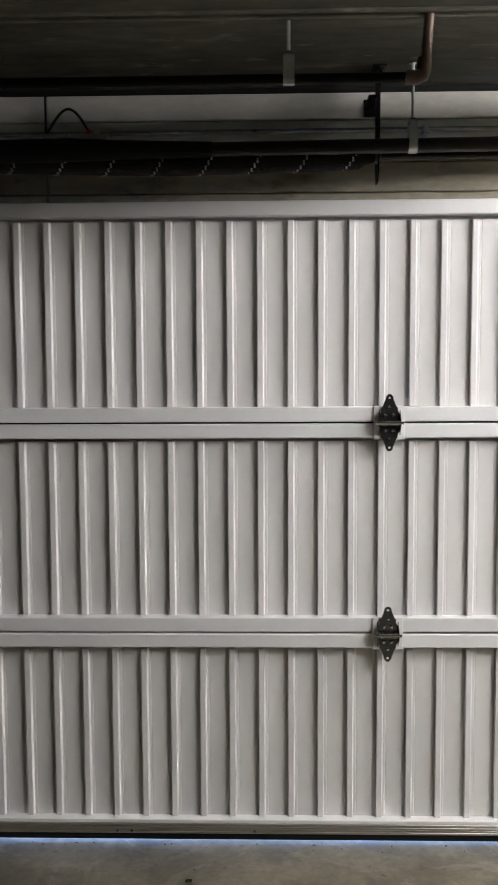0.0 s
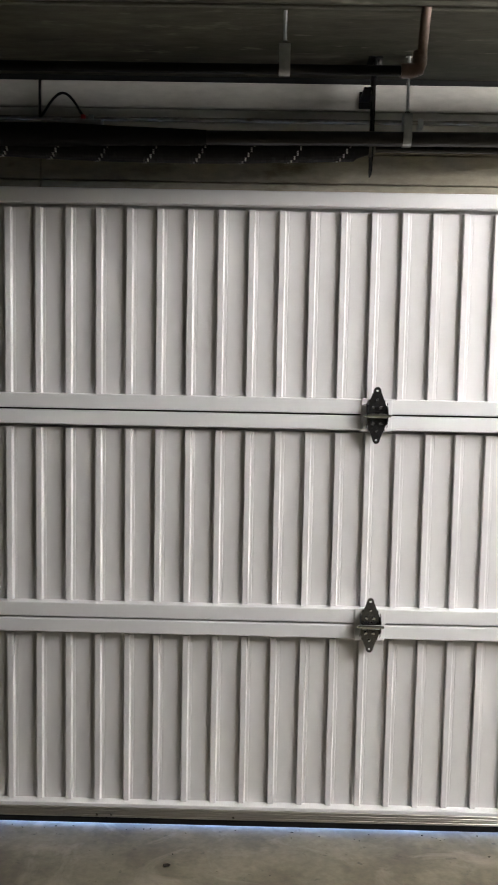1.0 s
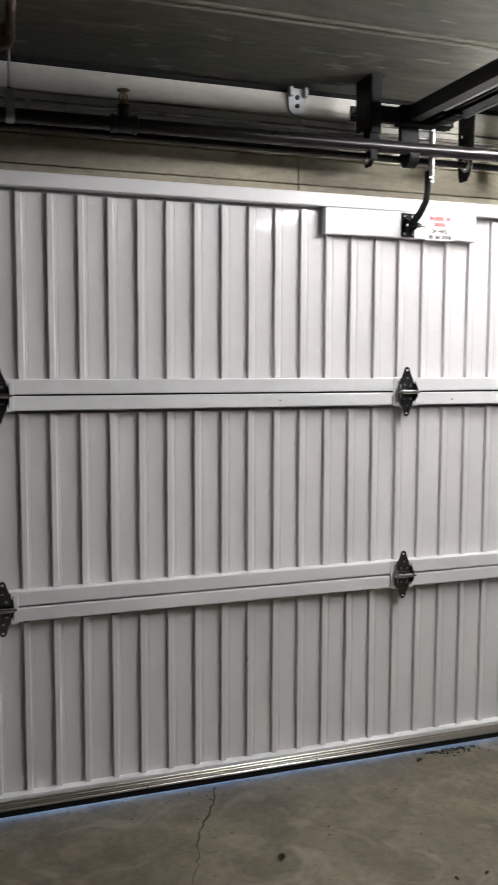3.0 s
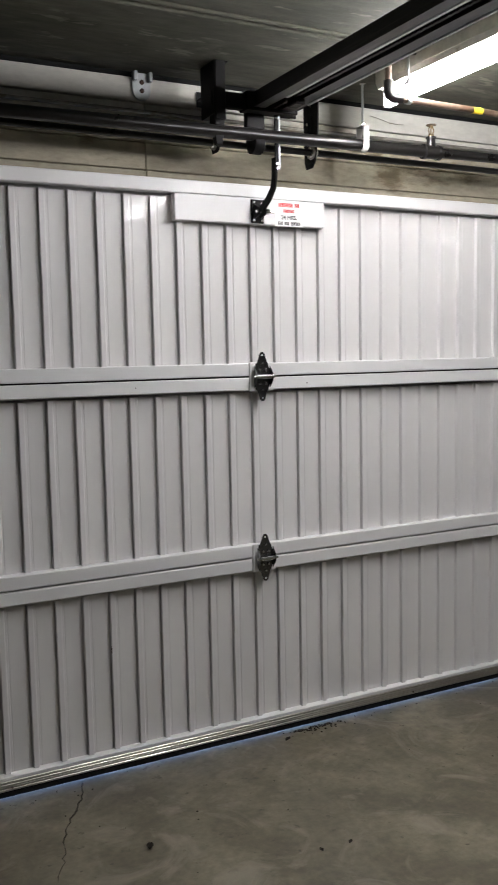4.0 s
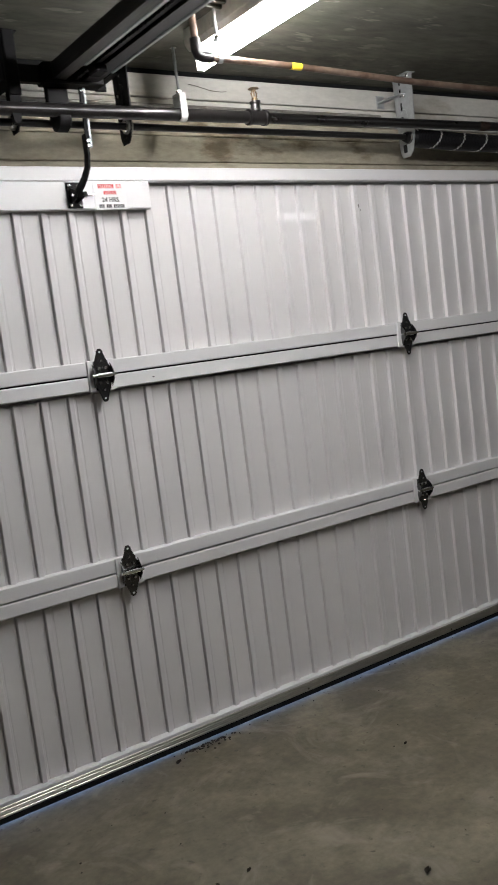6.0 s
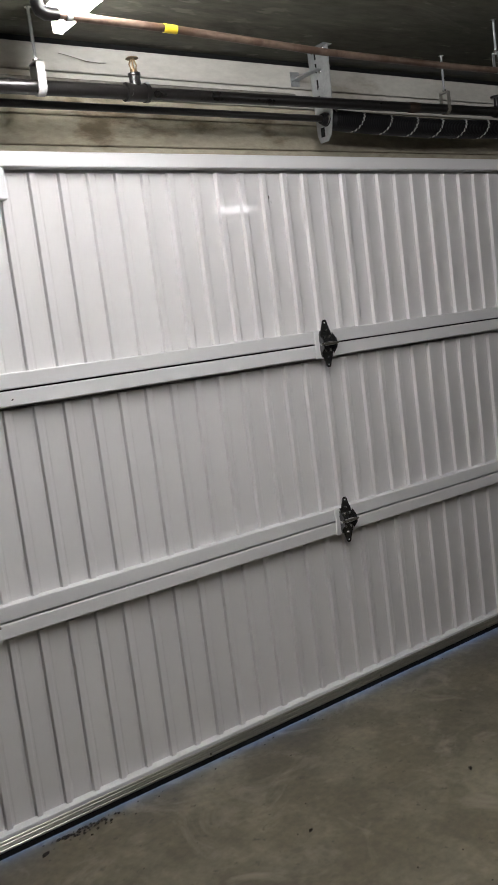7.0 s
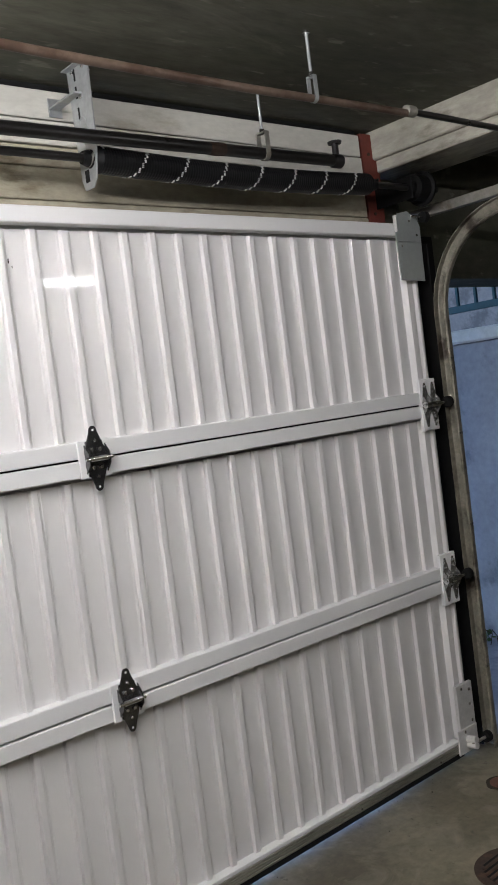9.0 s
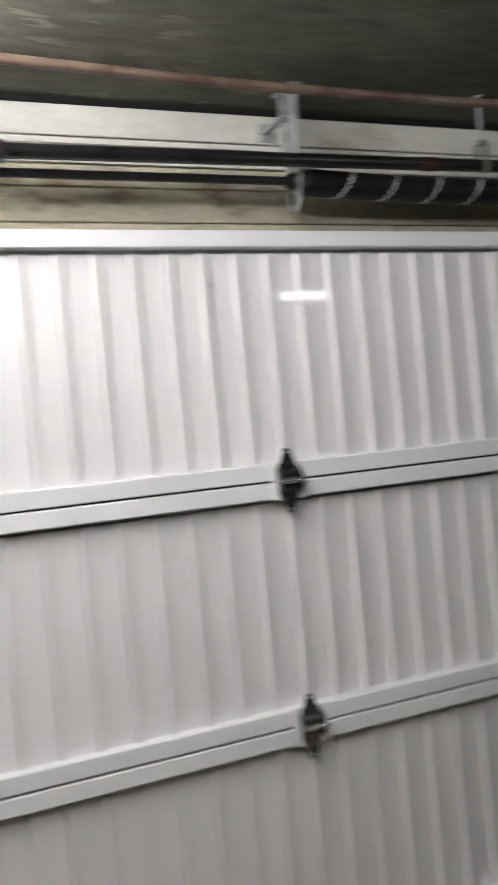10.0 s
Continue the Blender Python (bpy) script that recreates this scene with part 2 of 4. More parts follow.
def plate(outline, lo, hi, axis="y", bm=None, bevel=0.0):
    """A flat outline of (u, v), pulled from lo to hi along an axis: y takes (x, z), x takes (y, z), z takes (x, y)."""
    tmp = bmesh.new()

    def at(u, v, w):
        return {"y": (u, w, v), "x": (w, u, v), "z": (u, v, w)}[axis]

    a = [tmp.verts.new(at(u, v, lo)) for u, v in outline]
    b = [tmp.verts.new(at(u, v, hi)) for u, v in outline]
    tmp.faces.new(a)
    tmp.faces.new(b[::-1])
    for i in range(len(a)):
        j = (i + 1) % len(a)
        tmp.faces.new((a[j], a[i], b[i], b[j]))
    bmesh.ops.recalc_face_normals(tmp, faces=tmp.faces[:])
    if bevel:
        bmesh.ops.bevel(tmp, geom=[e for e in tmp.edges], offset=bevel, segments=1, affect="EDGES")
    return join(bm, tmp)


def bolt(at, axis="y", r=0.007, h=0.005, bm=None, sides=6):
    """A bolt head that stands out from at along -axis."""
    d = {"x": Vector((1, 0, 0)), "y": Vector((0, 1, 0)), "z": Vector((0, 0, 1))}[axis]
    p = Vector(at)
    return tube([p, p - d * h * 0.8, p - d * h], [r, r, r * 0.75], sides, bm)


def bolts(parent, material, places, axis="y", r=0.007, h=0.005):
    """Bolt heads, each a part of its own on one shared mesh."""
    first = None
    for p in places:
        if first is None:
            first = part("bolt", bolt((0, 0, 0), axis, r, h), material, parent)
            first.location = p
        else:
            b = new("bolt", first.data)
            b.parent, b.location = parent, p


def arc(c, r, a0, a1, n, plane="yz", x=0.0):
    """Points of an arc about c, in degrees."""
    out = []
    for i in range(n + 1):
        a = radians(a0 + (a1 - a0) * i / n)
        u, v = c[0] + r * math.cos(a), c[1] + r * math.sin(a)
        out.append((x, u, v) if plane == "yz" else (u, x, v))
    return out


# ---------------------------------------------------------------- plan
CEIL = 2.59
DOOR_BOTTOM, SEAM_1, SEAM_2, DOOR_TOP = 0.012, 0.744, 1.464, 2.197
HALF = 3.15
PITCH, PITCH_LEFT = 0.1037, 0.1022
WALL_Y = 0.08

# ---------------------------------------------------------------- structure
tagged(part("floor", box((-8, -11, -0.25), (7.0, 0.015, 0)), M_FLOOR), "worn olive-grey concrete garage floor with stains", "floor", kind="structure")

bm = box((-8, -11, CEIL), (7.0, 0.6, CEIL + 0.25))
box((-8, -0.548, CEIL - 0.010), (0.5, -0.532, CEIL + 0.002), 0.003, bm=bm)
box((-8, -0.522, CEIL - 0.016), (0.5, -0.508, CEIL + 0.002), 0.003, bm=bm)
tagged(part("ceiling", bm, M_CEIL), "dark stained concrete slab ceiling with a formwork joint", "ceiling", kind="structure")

# wall over the door, with the marks of its form boards
header = part("wall_header", box((-8, 0.125, DOOR_TOP - 0.03), (2.965, 0.34, CEIL + 0.01)), M_WALL)
tagged(header, "cream painted concrete wall above the garage door, board marked and stained", "wall", kind="structure")
boards = [(DOOR_TOP - 0.03, 2.236), (2.240, 2.336), (2.340, 2.400), (2.404, 2.475), (2.480, 2.566)]
for i, (z0, z1) in enumerate(boards):
    for x0, x1 in ((-8, -2.679), (-2.674, -0.42), (-0.417, 2.965)):
        lean = 0.003 * ((i * 7) % 3)
        b = part("board", box((x0, WALL_Y + lean, z0), (x1, 0.127, z1), 0.003), M_TAN if i < 3 else M_WALL, header)
# black strip set into the gap; its colour stands in for the shadow there
part("joint", box((-8, 0.100, 2.566), (2.965, 0.126, CEIL - 0.001)), M_RUBBER, header, "black strip that darkens the shadow gap under the ceiling")
for nm, a, b in (("wall_left", (-8, 0.062, 0), (-3.26, 0.34, DOOR_TOP - 0.032)),
                 ("wall_right", (3.262, 0.16, 2.0), (4.44, 0.4, CEIL + 0.01)),
                 ("wall_right_pier", (4.442, 0.016, 0), (7.0, 0.4, CEIL + 0.01))):
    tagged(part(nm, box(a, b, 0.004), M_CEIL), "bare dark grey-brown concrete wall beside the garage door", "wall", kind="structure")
tagged(part("wall_right_stub", box((2.97, 0.17, DOOR_TOP - 0.03), (3.258, 0.34, CEIL + 0.01), 0.004), M_CEIL), "rough concrete wall end by the red post", "wall", kind="structure")
# unseen side and back walls, added to close the room against sky light
for nm, a, b in (("wall_side_left", (-8.2, -11, 0), (-8, 0.34, CEIL)), ("wall_side_right", (7.0, -11, 0), (7.2, 0.4, CEIL)),
                 ("wall_back", (-8, -11.2, 0), (7.0, -11, CEIL))):
    tagged(part(nm, box(a, b), M_CEIL), "unseen dark concrete wall that closes off the garage", "wall", kind="structure")

# downstand beam that runs away from the door wall
bm = box((3.045, -11, 2.475), (3.36, 0.168, CEIL + 0.005), 0.006)
box((3.065, -11, 2.425), (3.34, 0.168, 2.478), 0.006, bm=bm)
tagged(part("ceiling_beam", bm, M_BEAM), "pale rough concrete beam under the ceiling", "beam", kind="structure")

# door jambs
for s in (-1, 1):
    x0, x1 = sorted((s * 3.10, s * 3.33 if s > 0 else s * 3.26))
    tagged(part("door_jamb", box((x0, 0.058, 0), (x1, 0.155 if s > 0 else 0.345, DOOR_TOP - 0.032), 0.003), M_BLACK), "black steel jamb at the edge of the garage door", "jamb", kind="structure")

# trench under the door and what lies outside
bm = box((-3.3, 0.013, -0.2), (3.3, 0.14, -0.1))
box((-3.3, 0.016, -0.1), (3.3, 0.02, -0.001), bm=bm)
box((-3.3, 0.132, -0.1), (3.3, 0.14, -0.001), bm=bm)
trench = tagged(part("trench", bm, M_RUST), "dark drain trench below the garage door", "drain trench", kind="structure")
bm = bmesh.new()
box((-40, 0.14, -0.3), (40, 60, -0.002), bm=bm)
box((-40, 0.016, -0.3), (-3.3, 0.14, -0.002), bm=bm)
box((3.3, 0.016, -0.3), (40, 0.14, -0.002), bm=bm)
tagged(part("ground", bm, M_OUT), "grey concrete drive outside the garage", "ground", kind="structure")
retaining = part("retaining_wall", box((4.46, 0.41, -0.01), (4.72, 16, 1.74), 0.01), M_OUT)
tagged(retaining, "weathered concrete retaining wall outside in blue daylight", "wall", kind="structure")
part("coping", box((4.43, 0.405, 1.738), (4.76, 16, 1.815), 0.012), M_CAP, retaining, "pale concrete coping")
tagged(part("building_wall", box((9.0, -2, -0.05), (9.4, 24, 6.0), 0.02), M_OUT), "grey-blue rendered wall of a building across the drive", "building", kind="structure")

# ---------------------------------------------------------------- garage door
door = thing("garage_door", (0, 0, 0), "closed white ribbed steel sectional garage door, three panels high", "garage door")
RIBS = [-0.0115 + (PITCH if k >= 0 else PITCH_LEFT) * k for k in range(-29, 30)]


def section_sheet(z0, z1):
    """Ribbed sheet: raised ribs with rounded shoulders, a groove added at one foot to deepen the rib's shadow, faint
    creases in each flat, thick at the back.
    """
    pts = [(-HALF, 0.02), (-3.135, 0.012), (-3.125, 0.012), (-3.115, 0.022), (-3.095, 0.022), (-3.085, 0.012), (-3.07, 0.012), (-3.055, 0.032), (-3.02, 0.034)]
    for c in RIBS:
        pts += [(c - 0.0245, 0.034), (c - 0.0238, 0.0348), (c - 0.0228, 0.0348), (c - 0.022, 0.034), (c - 0.0142, 0.034), (c - 0.0140, 0.041), (c - 0.0127, 0.041), (c - 0.0111, 0.0215),
                (c - 0.0097, 0.0195), (c + 0.0076, 0.0195), (c + 0.0093, 0.0215), (c + 0.0117, 0.034), (c + 0.0205, 0.034), (c + 0.0212, 0.0353), (c + 0.0224, 0.0353), (c + 0.0231, 0.034)]
    pts = [p for p in pts if p[0] < 3.05]
    pts += [(3.055, 0.032), (3.07, 0.012), (3.085, 0.012), (3.095, 0.022), (3.115, 0.022), (3.125, 0.012), (3.135, 0.012), (HALF, 0.02)]
    pts += [(HALF, 0.051), (-HALF, 0.051)]
    bm = plate(pts, z0, z1, "z")
    return box((-HALF, 0.052, z0 - 0.044), (HALF, 0.0555, z1 + 0.059), bm=bm)


def hinge(parent, x, z):
    """Centre hinge: white backing plate, two pointed leaves, rolled knuckle, pin and bolts."""
    h = part("hinge", box((x - 0.052, -0.0125, z - 0.056), (x + 0.052, -0.004, z + 0.056), 0.002), M_RAIL, parent, "white plate with a bright zinc hinge")
    for s in (1, -1):
        o = [(-0.034, 0.002), (0.034, 0.002), (0.036, 0.022), (0.030, 0.036), (0.0145, 0.076), (0.0115, 0.088), (0.005, 0.095),
             (-0.005, 0.095), (-0.0115, 0.088), (-0.0145, 0.076), (-0.030, 0.036), (-0.036, 0.022)]
        bm = plate([(x + u, z + s * v) for u, v in o], -0.0195, -0.0165, "y")
        box((x - 0.028, -0.0168, z + s * 0.03 - 0.022), (x + 0.028, -0.0120, z + s * 0.03 + 0.022), bm=bm)
        for e in (-1, 1):
            plate([(-0.0185, z + s * 0.003), (-0.044, z + s * 0.003), (-0.042, z + s * 0.016), (-0.0185, z + s * 0.042)],
                  x + e * 0.0345 - 0.0015, x + e * 0.0345 + 0.0015, "x", bm=bm)
        part("leaf", bm, M_HINGE, h)
        bolts(h, M_PIN, [(x - 0.013, -0.0195, z + s * 0.026), (x + 0.013, -0.0195, z + s * 0.026)], r=0.006, h=0.008)
        bolts(h, M_PIN, [(x, -0.0195, z + s * 0.052)], r=0.0045, h=0.006)
        part("tip_hole", tube([(x, -0.0193, z + s * 0.083), (x, -0.0202, z + s * 0.083)], 0.0035, 8), M_RAIL, h)
    bm = tube([(x - 0.045, -0.038, z), (x + 0.045, -0.038, z)], 0.0055, 12)
    tube([(x - 0.03, -0.037, z), (x + 0.03, -0.037, z)], 0.0085, 12, bm=bm)
    part("pin", bm, M_PIN, h, smooth=True)


def end_hinge(parent, s, z):
    """Double hinge at the door's edge, with a roller that reaches into the track."""
    x = s * 3.092
    h = part("end_hinge", box((x - 0.05, -0.0125, z - 0.105), (x + 0.05, 0.004, z + 0.105), 0.002), M_RAIL, parent, "white plate with two zinc hinges and a roller")
    for dx in (-0.024, 0.026):
        for v in (1, -1):
            o = [(-0.023, 0.004), (0.023, 0.004), (0.0225, 0.026), (0.0095, 0.074), (0.004, 0.09), (-0.004, 0.09), (-0.0085, 0.074), (-0.018, 0.024)]
            bm = plate([(x + dx + a, z + v * b) for a, b in o], -0.0165, -0.0135, "y")
            for e in (-1, 1):
                plate([(-0.0165, z + v * 0.004), (-0.036, z + v * 0.004), (-0.032, z + v * 0.02), (-0.0165, z + v * 0.04)],
                      x + dx + e * 0.018 - 0.0012, x + dx + e * 0.018 + 0.0012, "x", bm=bm)
            bolt((x + dx, -0.0165, z + v * 0.05), bm=bm, r=0.005)
            bolt((x + dx, -0.0165, z + v * 0.078), bm=bm, r=0.004)
            part("leaf", bm, M_END_HINGE, h)
    bm = tube([(x - 0.052, -0.031, z), (x + s * 0.10, -0.031, z)], 0.0062, 12)
    for u in (-0.036, -0.004, 0.028):
        tube([(x + u - 0.012, -0.031, z), (x + u + 0.012, -0.031, z)], 0.0135, 12, bm=bm)
    part("roller_stem", bm, M_PIN, h, smooth=True)
    part("roller", tube([(x + s * 0.085, -0.031, z), (x + s * 0.09, -0.031, z), (x + s * 0.108, -0.031, z), (x + s * 0.113, -0.031, z)], [0.017, 0.023, 0.023, 0.017], 20), M_RUBBER, h, "black roller", smooth=True)


for lo, hi, first, last in ((DOOR_BOTTOM, SEAM_1 - 0.003, True, False), (SEAM_1 + 0.003, SEAM_2 - 0.003, False, False), (SEAM_2 + 0.003, DOOR_TOP, False, True)):
    sec = part("section", section_sheet(lo + (0.06 if first else 0.047), hi - 0.0605), M_DOOR, door)
    low = 0.0 if first else lo
    if first:
        part("lower_rail", box((-3.05, -0.004, lo + 0.05), (3.05, 0.036, lo + 0.064), 0.003, 2), M_RAIL, sec)
        bm = bmesh.new()
        for k, (a, b) in enumerate(((0.016, 0.0245), (0.025, 0.033), (0.0335, 0.0415), (0.042, 0.0515))):
            box((-3.06, (-0.010, -0.0088, -0.010, -0.0088)[k], lo + a), (3.06, 0.04, lo + b), 0.0015, bm=bm)
        part("bottom_retainer", bm, M_ALU, sec, "scuffed ridged aluminium bottom strip")
        bm = box((-3.06, -0.0075, 0.006), (3.06, 0.03, lo + 0.017), 0.002)
        part("bottom_seal", bm, M_RUBBER, sec, "black rubber bottom seal")
        bolts(sec, M_PIN, [(xb, -0.0095, lo + 0.027) for xb in (-2.46, -2.41, -1.98, -1.03, -0.36, 0.74, 1.62, 2.43, 2.9)], r=0.0045, h=0.004)
    else:
        part("lower_rail", box((-3.05, -0.007, lo), (3.05, 0.036, lo + 0.05), 0.004, 2), M_RAIL, sec)
    part("upper_rail", box((-3.05, -0.007, hi - 0.049), (3.05, 0.036, hi), 0.004, 2), M_RAIL, sec)
for z in (SEAM_1, SEAM_2):
    part("seam_strip", box((-3.14, 0.02, z - 0.007), (3.14, 0.054, z + 0.007)), M_RUBBER, door)
    for x in (-1.524, 0.0, 1.524):
        hinge(door, x, z)
    for s in (-1, 1):
        end_hinge(door, s, z)

# plate, sign and arm bracket on the top section
stiff = part("operator_plate", box((-0.347, -0.0075, 2.049), (0.30, 0.026, 2.147), 0.003), M_RAIL, door, "flat white reinforcing plate")
bm = box((-0.032, -0.0135, 2.052), (0.024, -0.0072, 2.141), 0.002)
for e in (-0.016, 0.008):
    plate([(-0.0135, 2.07), (-0.052, 2.078), (-0.056, 2.092), (-0.052, 2.106), (-0.0135, 2.122)], e - 0.0025, e + 0.0025, "x", bm=bm)
brk = part("arm_bracket", bm, M_BLACK, door, "black steel bracket")
bolts(brk, M_PIN, [(xb, -0.0135, zb) for xb, zb in ((-0.022, 2.063), (0.014, 2.063), (-0.022, 2.13), (0.012, 2.128))])
bm = tube([(-0.026, -0.044, 2.092), (0.05, -0.044, 2.092)], 0.0055, 10)
tube([(0.016, -0.044, 2.092), (0.027, -0.044, 2.092)], 0.011, 6, bm=bm)
part("clevis_pin", bm, M_PIN, brk)

# old scuffs on the paint
for x, z, w, h in ((-0.637, 0.463, 0.0022, 0.016), (1.362, 2.047, 0.0022, 0.008), (1.371, 2.030, 0.0012, 0.005), (-0.52, 1.437, 0.003, 0.002), (0.21, 1.433, 0.004, 0.0025)):
    bm = bmesh.new()
    y = 0.0338 if abs(z - SEAM_2) > 0.06 else -0.0072
    if x == -0.637:
        y = 0.0193
    bmesh.ops.create_icosphere(bm, subdivisions=2, radius=1, matrix=Matrix.Translation((x, y, z)) @ Matrix.Diagonal((w, 0.0007, h, 1)))
    part("scuff", bm, M_DIRT, door, "dark scuff in the white paint")

# bottom corner brackets and top roller carriers
for s in (-1, 1):
    bm = box((min(s * 3.045, s * 3.15), -0.014, 0.072), (max(s * 3.045, s * 3.15), 0.002, 0.30), 0.002)
    box((min(s * 3.02, s * 3.15), -0.018, 0.02), (max(s * 3.02, s * 3.15), -0.010, 0.12), 0.002, bm=bm)
    for dz in (0.05, 0.075):
        tube([(s * 3.08, -0.018, dz), (s * 3.08, -0.062, dz + 0.004)], 0.014, 12, bm=bm)
    c = part("corner_bracket", bm, M_PALE, door, "scuffed zinc bottom corner bracket")
    bolts(c, M_PIN, [(s * xb, -0.014, zb) for xb, zb in ((3.075, 0.285), (3.125, 0.27), (3.12, 0.21), (3.125, 0.14), (3.07, 0.105))])
    bm = tube([(s * 3.07, -0.05, 0.062), (s * 3.17, -0.05, 0.062)], 0.0065, 12)
    part("roller_stem", bm, M_ZINC_OLD, c, smooth=True)
    part("roller", tube([(s * 3.152, -0.05, 0.062), (s * 3.178, -0.05, 0.062)], 0.023, 16), M_RUBBER, c, "black roller", smooth=True)
    o = [(3.008, 1.97), (3.155, 1.965), (3.158, 2.185), (3.145, 2.215), (3.085, 2.245), (3.03, 2.235), (3.002, 2.20)]
    tb = part("top_bracket", plate([(s * a, b) for a, b in o], -0.016, -0.011, "y"), M_PALE_PLATE, door, "smooth grey galvanised top bracket")
    part("fold", box((min(s * 3.009, s * 3.156), -0.0185, 2.122), (max(s * 3.009, s * 3.156), -0.0155, 2.126), 0.001), M_ZINC, tb)
    part("lip", box((min(s * 3.0, s * 3.006), -0.026, 2.16), (max(s * 3.0, s * 3.006), -0.0105, 2.225), 0.001), M_PALE, tb, "pale bent lip")
    bolts(tb, M_PIN, [(s * 3.03, -0.016, 2.105), (s * 3.09, -0.016, 2.205), (s * 3.13, -0.016, 2.15)], r=0.005)
    part("roller_stem", tube([(s * 3.09, -0.028, 2.222), (s * 3.185, -0.028, 2.222)], 0.006, 12), M_PIN, tb, smooth=True)
    part("roller", tube([(s * 3.165, -0.028, 2.222), (s * 3.19, -0.028, 2.222)], 0.022, 18), M_RUBBER, tb, "black roller", smooth=True)

# the door firm's decal: red and black lettering
sign = thing("door_sign", (0.136, -0.0085, 2.094), "small white door service decal with red and black print", "sign")
part("face", box((-0.063, -0.0012, -0.048), (0.063, 0.001, 0.048)), M_SIGN, sign)
for word, wide, z, high, m in (("a", 0.092, 0.034, 0.015, M_PRINT_RED), ("b", 0.05, 0.0115, 0.013, M_PRINT_RED), ("c", 0.098, -0.036, 0.013, M_PRINT_BLACK)):
    bm, x = bmesh.new(), -wide / 2
    k = 0
    while x < wide / 2 - 0.003:
        w = 0.0052
        if not (word == "a" and k == 9) and not (word == "c" and k in (3, 7)):
            box((x, -0.0016, z - high / 2), (x + w, -0.001, z + high / 2), bm=bm)
        x, k = x + 0.0072, k + 1
    part("print_bar", bm, m, sign)
font = bpy.data.curves.new("words", "FONT")
font.body, font.size, font.align_x, font.extrude, font.offset = "24 HRS.", 0.0215, "CENTER", 0.0002, 0.0007
tmp = bpy.data.objects.new("tmp", font)
scene.collection.objects.link(tmp)
bpy.context.view_layer.update()
me = bpy.data.meshes.new_from_object(tmp)
bpy.data.objects.remove(tmp)
me.name = "words"
me.materials.append(M_PRINT_BLACK)
me.transform(Matrix.Translation((0, -0.0014, -0.0205)) @ Matrix.Rotation(radians(90), 4, "X"))
words = new("words", me)
words.parent = sign

# ---------------------------------------------------------------- torsion shaft, springs and drums
SHAFT_Y, SHAFT_Z = -0.07, 2.322
shaft = thing("torsion_shaft", (0, SHAFT_Y, SHAFT_Z), "dark steel torsion shaft with coil springs above the door", "torsion shaft")
part("shaft", tube([(-3.22, 0, 0), (3.22, 0, 0)], 0.0125, 16), M_PIPE, shaft, smooth=True)


def coil_spring(s):
    """Tight coil spring with a slight sag, winding cones and a painted line that has turned with the winding."""
    x0, x1, n = 1.632, 2.80, 120
    pts, rad = [], []
    for i in range(n * 2 + 1):
        f = i / (n * 2)
        pts.append((s * (x0 + (x1 - x0) * f), 0, -0.014 * math.sin(math.pi * f) - 0.002))
        rad.append(0.040 if i % 2 else 0.0391)
    sp = part("spring", tube(pts, rad, 20), M_OIL, shaft, "oily black coil spring")
    bm = bmesh.new()
    turns = 7.6
    for i in range(n):
        f = (i + 0.5) / n
        a = 2 * math.pi * turns * f * s + 0.6
        x = s * (x0 + (x1 - x0) * f)
        zc = -0.014 * math.sin(math.pi * f) - 0.002
        for k in range(3):
            b = a + (k - 1) * 0.13
            c = Vector((x, -math.cos(b) * 0.0402, zc + math.sin(b) * 0.0402))
            tube([c + Vector((-0.0026, 0, 0)), c + Vector((0.0026, 0, 0))], 0.0021, 5, bm=bm)
    part("painted_line", bm, M_PAINTMARK, sp, "white painted winding line")
    for x in (x0, x1):
        e = -1 if x == x0 else 1
        bm = tube([(s * (x - e * 0.03), 0, -0.002), (s * x, 0, -0.002), (s * (x + e * 0.012), 0, -0.002), (s * (x + e * 0.05), 0, 0)], [0.031, 0.0385, 0.03, 0.019], 20)
        for k in range(2):
            tube([(s * (x + e * 0.035), 0, 0), (s * (x + e * 0.035), -0.03 * (1 - 2 * k), 0.012)], 0.005, 6, bm=bm)
        part("winding_cone", bm, M_OIL, sp, "black cast winding cone", smooth=True)


for s in (-1, 1):
    coil_spring(s)
    bm = tube([(s * 3.045, 0, 0), (s * 3.06, 0, 0), (s * 3.065, 0, 0), (s * 3.12, 0, 0), (s * 3.125, 0, 0), (s * 3.135, 0, 0), (s * 3.15, 0, 0)],
              [0.03, 0.032, 0.052, 0.056, 0.068, 0.068, 0.03], 28)
    dr = part("cable_drum", bm, M_BLACK, shaft, "black cast cable drum")


